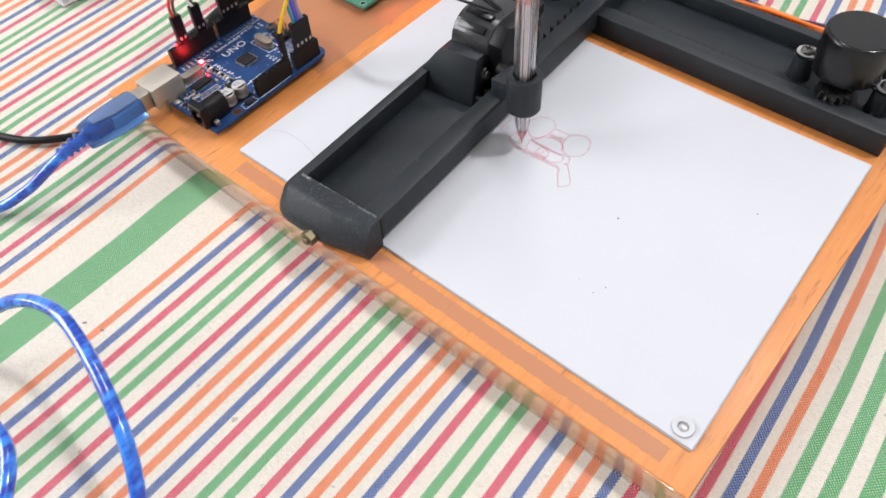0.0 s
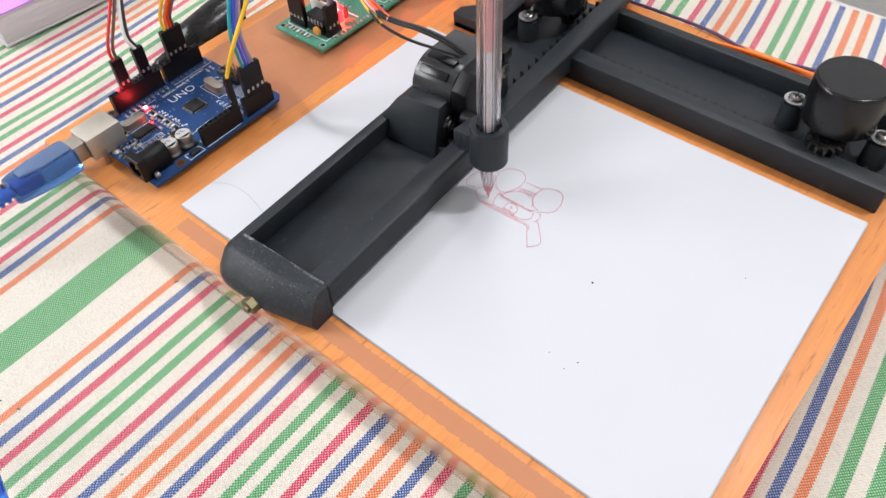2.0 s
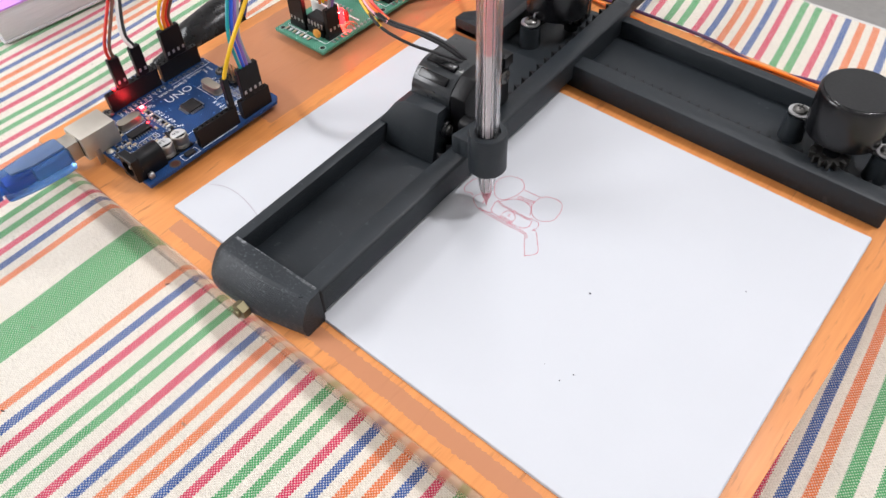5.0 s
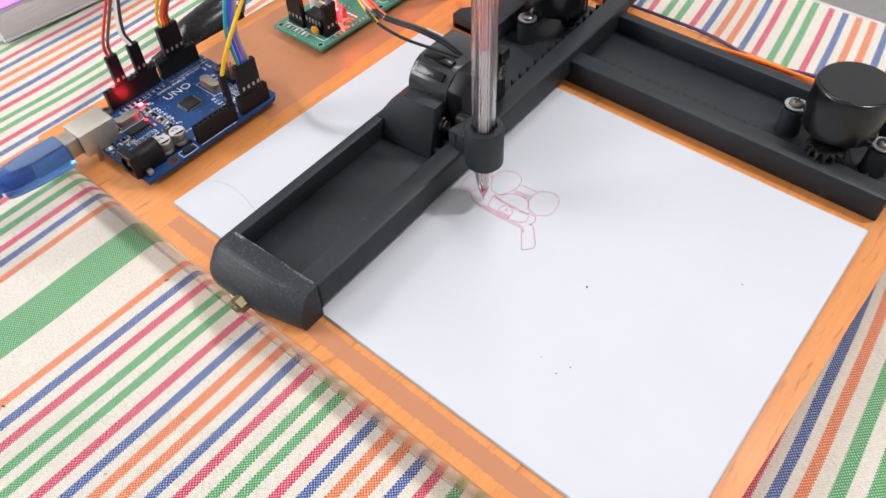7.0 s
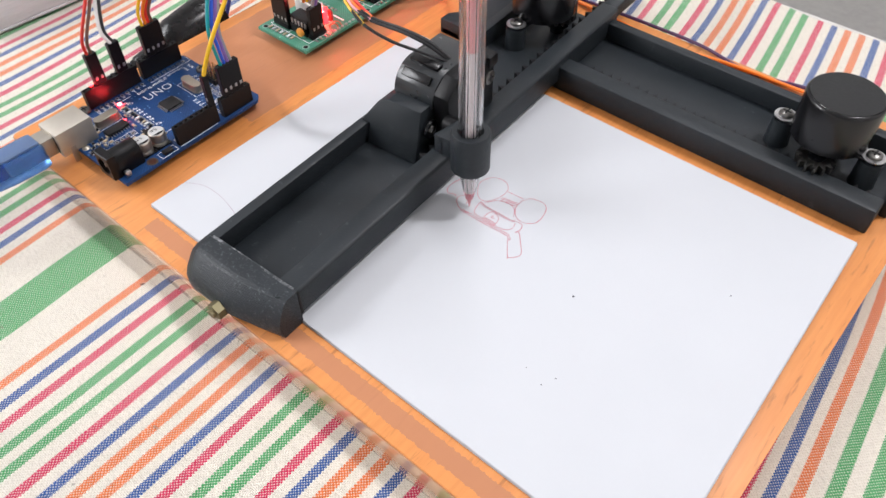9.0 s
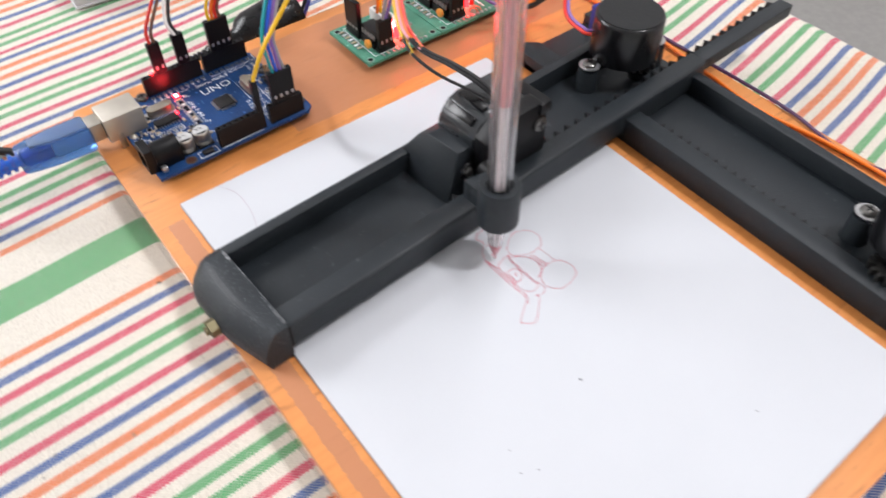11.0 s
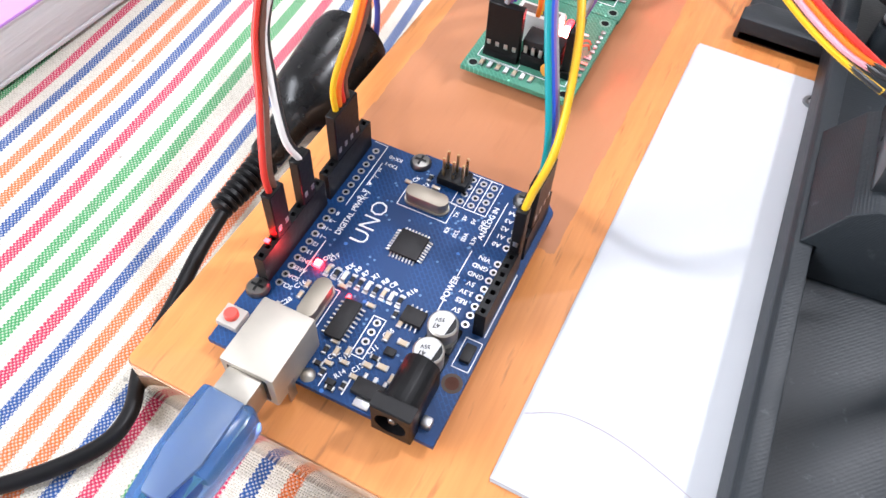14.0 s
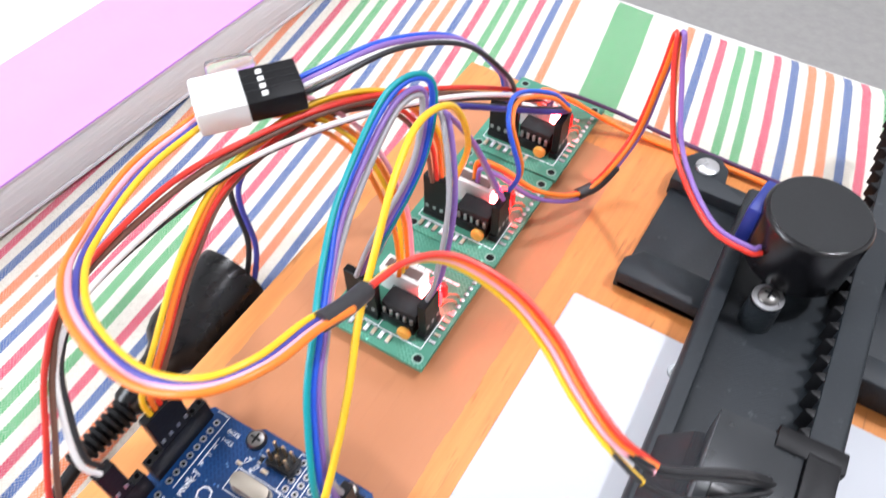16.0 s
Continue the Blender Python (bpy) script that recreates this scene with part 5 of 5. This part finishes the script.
    for a in ((4, 5.6, 29.4, 5.6), (29.4, 5.6, 29.4, 18)):
        part("printed_line", line_mark(bmesh.new(), *a, Z + 0.012, 0.3), INK_WHITE, d)
    for a in ((8.4, 19.2, 23.2, 26.4), (2.6, 6.0, 15.0, 10.6)):
        part("printed_line", frame_mark(bmesh.new(), *a, Z + 0.012, 0.25), INK_WHITE, d)
    for k in range(9):
        part("printed_bar", line_mark(bmesh.new(), 7 + k * 2.4, 29.4, 8.2 + k * 2.4, 29.4, Z + 0.012, 0.9), INK_WHITE, d)
    return d


build_driver(103.0, "green motor driver board with lit red lamps beside the controller")
build_driver(143.5, "green motor driver board between two others, red lamps glowing")
build_driver(184.5, "green motor driver board near the far edge, two bright lamps")


# ---- cables on the cloth ----
def build_data_cable():
    blue_clear = clear_plastic("translucent_blue_plastic", (0.15, 0.36, 0.80), 0.14, 1.38, 0.88)
    n = Nodes("blue_braided_cable")
    p = n.coords()
    tw = n.noise(240, 3, n.stretch(p, (1, 0.3, 1), (0, 0, 0.6)))
    n.set(Base_Color=n.mix(n.ramp(tw, [(0.4, (0, 0, 0)), (0.62, (1, 1, 1))]), rgb(0.005, 0.05, 0.42), rgb(0.03, 0.24, 0.85)), Roughness=0.2, Coat_Weight=0.8, Coat_Roughness=0.08)
    n.bump(tw, 0.0002, 0.4)
    c = thing("data_cable", 0, 0, 0, 0, "blue translucent data cable plugged into the circuit board", "cable")
    part("metal_tip", box(bmesh.new(), -41.2, -33.4, -13, -5.9, 6.6, 14.6, 0.5), TIN, c, "steel plug tip")
    bm = bmesh.new()
    prism(bm, [(-43.4, -12), (-31.2, -12), (-30.8, -16), (-31.4, -27), (-33.0, -36), (-34.2, -40), (-41.2, -40), (-42.4, -36), (-43.6, -27), (-43.8, -16)], 4.6, 14.6, "z", 1.2)
    body = part("plug_body", bm, blue_clear, c, "translucent blue plug body")
    bm = bmesh.new()
    prism(bm, [(-41.4, -12.6), (-33.4, -12.6), (-33.2, -26), (-35.2, -34.5), (-40.0, -34.5), (-41.6, -26)], 14.2, 15.6, "z", 0.6)
    part("thumb_pad", bm, clear_plastic("frosted_blue_pad", (0.30, 0.44, 0.68), 0.32, 1.4, 0.7), body, "frosted grey-blue pad")
    part("plug_core", box(bmesh.new(), -40.6, -34.0, -27, -12.5, 7.2, 12.6, 1.0), plastic("pale_blue_core", (0.42, 0.52, 0.66), 0.4), c, "pale core inside the plug")
    part("inner_sleeve", box(bmesh.new(), -39.6, -35.4, -38, -27, 7.2, 11.8, 1.0), plastic("deep_blue_core", (0.01, 0.07, 0.45), 0.35), c, "deep blue sleeve inside the plug")
    for k in range(4):
        part("strain_ring", lathe(bmesh.new(), [(2.6, -0.9), (3.7 - 0.2 * k, -0.7), (3.7 - 0.2 * k, 0.7), (2.6, 0.9)], (-38.0 - 0.5 * k, -42.0 - 2.9 * k, 9.6 - 0.7 * k), "y", 20), blue_clear, c)
    pts = [(-37.6, -38, 10), (-39.4, -50, 7.4), (-42, -58, 3), (-48, -70, -5), (-59, -84, -11.6), (-86, -108, -12.4), (-125, -150, -12.4), (-105, -205, -12.4), (-50, -190, -12.2), (-12, -150, -6), (12, -120, 10), (30, -106, 25), (46, -99.5, 31), (64, -99, 33), (93, -106, 29), (114, -117, 18), (138, -140, 0), (150, -180, -11), (124, -205, -12.3), (98, -180, -6), (80, -146, 8), (62, -134, 11), (38, -140, 4), (8, -170, -9), (-30, -200, -12.3)]
    part("cord", tube(bmesh.new(), pts, 2.35, 12, 10), n.mat, c, "glossy blue cord")


def build_power_cable():
    c = thing("power_cable", 0, 0, 0, 0, "black power cord with a ribbed plug lying beside the board", "cable")
    part("cord", tube(bmesh.new(), [(-300, -80, -13), (-190, -72, -13), (-120, -62, -12.8), (-92, -53, -12.6), (-78, -43, -12.4), (-67, -29, -12.2), (-65.5, -19, -12), (-71.5, -7, -12), (-75, 8, -12), (-79, 24, -11.6), (-81, 40, -10)], 1.9, 10, 10), BLACK, c)
    prof, y = [], 0.0
    for k in range(9):
        prof += [(2.2 + 0.14 * k, y), (3.2 + 0.14 * k, y + 0.5), (3.2 + 0.14 * k, y + 1.5), (2.2 + 0.14 * k, y + 2.0)]
        y += 2.2
    bm = bmesh.new()
    lathe(bm, prof, (0, 0, 0), "y", 20)
    bmesh.ops.transform(bm, matrix=Matrix.Translation((-81.5, 36, -10)) @ Matrix.Rotation(radians(-4), 4, "Z") @ Matrix.Rotation(radians(4), 4, "X"), verts=bm.verts)
    part("strain_relief", bm, BLACK, c, "ribbed strain relief")
    bm = bmesh.new()
    lathe(bm, [(3.4, 0), (4.8, 2), (5.6, 15), (6.4, 18), (9.6, 21), (11.0, 25), (12.0, 46), (11.4, 50), (3, 50.2)], (0, 0, 0), "y", 28)
    bmesh.ops.transform(bm, matrix=Matrix.Translation((-81.0, 55, -9.0)) @ Matrix.Rotation(radians(1), 4, "Z") @ Matrix.Rotation(radians(6.5), 4, "X"), verts=bm.verts)
    part("plug_body", bm, MOULDED, c, "stout black plug body")
    for k, col in enumerate(("black", "navy")):
        part("lead", tube(bmesh.new(), [(-77 + 3 * k, 104, -5), (-80 + 3 * k, 112, 6), (-86 + 3 * k, 118, 26), (-72 + 2 * k, 136, 44), (-48 + k, 160, 40), (-24 + 2 * k, 190, 26), (-19 + 2 * k, 201, 20)], 0.9, 8, 9), WIRE[col], c)


build_data_cable()
build_power_cable()


def build_book():
    b = thing("book", -170, 21, -15, -3.5, "thick narrow closed book with a lilac cover lying on the cloth", "book")
    lilac = plastic("lilac_cover", (0.62, 0.30, 0.83), 0.45, 400, 0.05)
    n = Nodes("page_edges")
    lay = n.noise(900, 3, n.stretch(n.coords(), (0.05, 0.05, 1)))
    n.set(Base_Color=n.mix(lay, rgb(0.56, 0.55, 0.56), rgb(0.72, 0.71, 0.72)), Roughness=0.85)
    n.bump(lay, 0.0003)
    part("page_block", box(bmesh.new(), -51, -1.2, 1.5, 268, 1.6, 16.8, 0.4), n.mat, b, "greyish white page edges")
    part("front_cover", box(bmesh.new(), -53, -0.4, 0.6, 270, 17.0, 18.2, 0.5), lilac, b, "lilac front cover")
    part("cover_rim", box(bmesh.new(), -53, -0.6, 0.8, 270, 16.4, 17.0, 0.2), plastic("pale_card", (0.66, 0.62, 0.68), 0.7), b, "white cover rim")
    part("back_cover", box(bmesh.new(), -53, -0.6, 0.8, 270, 0.1, 1.5, 0.4), plastic("pale_card", (0.62, 0.60, 0.62), 0.7), b, "white back cover")
    tagged(part("loose_sheet", box(bmesh.new(), -380, -228, 110, 300, -13.6, -13.2, 0.1), PAPER), "white sheet of paper lying on the cloth beside a book", "paper")


build_book()


# ---- things on the paper ----
def build_washer(x, y, z, material, label, size=1.0):
    w = thing("washer", x, y, z, 0, label, "washer", "washers")
    s = size
    lathe_bm = lathe(bmesh.new(), [(2.0 * s, 0), (3.9 * s, 0), (4.0 * s, 0.2), (3.9 * s, 0.7), (2.1 * s, 0.7), (2.0 * s, 0.5), (2.0 * s, 0)], (0, 0, 0), "z", 36)
    part("ring", lathe_bm, material, w)
    part("screw_head", lathe(bmesh.new(), [(1.95 * s, 0.05), (1.95 * s, 0.4), (1.2 * s, 0.8), (0.1, 0.9)], (0, 0, 0), "z", 20), SOLDER, w, "bright screw head")


TOP = 1.46
build_washer(221.6, 6.4, TOP + 0.2, plastic("dulled_zinc", (0.52, 0.53, 0.55), 0.35), "flat dull zinc washer holding down the paper's corner", 0.9)
build_washer(47.4, 140.8, TOP + 0.1, metal("grey_zinc", (0.40, 0.42, 0.43), 0.4), "grey zinc washer holding down the paper beside the arm", 0.62)


def pen_line(bm, points, z=TOP + 0.05, w=0.23, steps=6):
    """A pen stroke: one flat strip along a smooth line."""
    line = smooth_line([(x, y, z) for x, y in points], steps)
    n = len(line)
    pairs = []
    for i, p in enumerate(line):
        way = (line[min(i + 1, n - 1)] - line[max(i - 1, 0)]).normalized()
        side = Vector((-way.y, way.x, 0)) * w * (0.4 + 0.2 * noise.noise((p.x, p.y, 0)))
        lift = Vector((0, 0, 0.0015 * PEN_STROKES[0]))
        pairs.append((bm.verts.new(p - side + lift), bm.verts.new(p + side + lift)))
    PEN_STROKES[0] += 1
    for a, c in zip(pairs, pairs[1:]):
        bm.faces.new((a[0], c[0], c[1], a[1]))


PEN_STROKES = [0]


def build_drawing():
    bm = bmesh.new()
    pen_line(bm, [(103, 85.3), (101.1, 88.5), (100.8, 91.5), (103, 95.4), (107.6, 96.5), (111, 93.9), (111.5, 89), (109.4, 84), (107, 82.9), (104.8, 83.5), (103, 85.3)])
    pen_line(bm, [(119.2, 87.6), (118.9, 90), (119.2, 92.5), (120.8, 95.1), (124, 96.3), (126.9, 95.9), (128.6, 94.1), (129.8, 90), (129.5, 86.1), (126.6, 83.6), (124, 83.4), (121.6, 84.5), (119.2, 87.6)])
    pen_line(bm, [(111.9, 92.7), (119.1, 93.3)])
    for o in (0.0, 0.8):
        pen_line(bm, [(112.1, 88.8 - o), (115.6, 89.4 - o), (119.2, 90.2 - o)])
    pen_line(bm, [(112.9, 87.3), (118.8, 88.3)])
    pen_line(bm, [(107.5, 82.1), (107.4, 80.6), (107.7, 79.3), (109, 76), (113.5, 75.3), (119.7, 75.5), (123.3, 76.4), (124.7, 78.6), (123.9, 81.4)])
    for o in (0.0, 0.6):
        pen_line(bm, [(107.5, 82.1 - o), (109.9, 81.3 - o), (116, 81.4 - o), (122.5, 81.7 - o), (123, 82.6 - o)])
    pen_line(bm, [(108.7, 82.1), (111.5, 86.1), (115.6, 87.8), (119.6, 86.6), (121.6, 83.3)])
    pen_line(bm, [(113.2, 76.9), (113.2, 78.4), (113.6, 79.8), (115.2, 80.5), (116.6, 80.1), (118, 79), (118.5, 77.4), (118.4, 76)])
    for o in (0.0, 0.6, 1.2):
        pen_line(bm, [(112.9, 76.6 - o), (118.8, 76.4 - o)])
    pen_line(bm, [(115.6, 79.2), (115.4, 78), (116.6, 78.1)])
    for o in (0.0, 0.8):
        pen_line(bm, [(104.6, 74.4 - o), (110.8, 74.5 - o), (118, 74.7 - o), (124.8, 75.2 - o), (126.6, 74.4 - o)])
    pen_line(bm, [(126.6, 74.4), (127.4, 73.8), (127.1, 73.2), (126.4, 73.6)])
    pen_line(bm, [(127.3, 72.6), (127.3, 72.2), (131.6, 66.6), (132.2, 66.4), (134.7, 70.2), (131, 75), (128.4, 77.9), (127.4, 78.2), (126.7, 77.6)])
    pen_line(bm, [(126.7, 77.6), (127.4, 80), (126.3, 82.2), (123.3, 82.2)])
    pen_line(bm, [(94.8, 77.5), (93.2, 79.2), (92.8, 81.6), (93, 84), (93.7, 86.3)])
    pen_line(bm, [(94.8, 77.5), (97, 78.6), (98.4, 78.2)])
    pen_line(bm, [(101.7, 81.6), (99.6, 79.4), (99.6, 77), (101.3, 75.3), (104, 73.9)])
    pen_line(bm, [(104, 73.9), (107, 74.2), (109.9, 75.4)])
    pen_line(bm, [(103.2, 80.9), (103.4, 79), (103.9, 77.1)])
    tagged(part("pen_drawing", bm, RED_INK), "thin red pen drawing of rounded shapes on white paper", "drawing", kind="stuff")
    bm = bmesh.new()
    pen_line(bm, [(12.9, 16.6), (20, 20.2), (29, 20.6), (38, 19), (49, 15.6), (51, 14.8)], TOP + 0.05, 0.17)
    tagged(part("pen_stroke", bm, plastic("faded_ink", (0.36, 0.26, 0.32), 0.6)), "faint curved pen stroke on the white paper strip", "pen stroke", kind="stuff")
    random.seed(2)
    bm = bmesh.new()
    for x, y, r in ((159.4, 66.8, 0.42), (199.6, 101, 0.26), (171.2, 32, 0.24), (173.4, 36.6, 0.24), (164, 34, 0.18)):
        lathe(bm, [(r, TOP + 0.02), (r * 0.9, TOP + 0.16), (0.05, TOP + 0.2)], (x, y, 0), "z", 8)
    tagged(part("dust_specks", bm, plastic("dark_dust", (0.08, 0.08, 0.1), 0.8)), "small dark specks scattered on the white paper", "specks", kind="stuff")


build_drawing()

for x, y, turn in ((28, -19.4, 60), (21.6, -90.5, 40), (30, -88, 20)):
    m = thing("lint_speck", x, y, -15.2, turn, "tiny dark speck of lint on the striped cloth", "lint", "lint specks")
    part("fibre", box(bmesh.new(), -0.8, 0.8, -0.25, 0.25, 0, 0.3, 0.1), plastic("dark_lint", (0.05, 0.04, 0.04), 0.9), m)
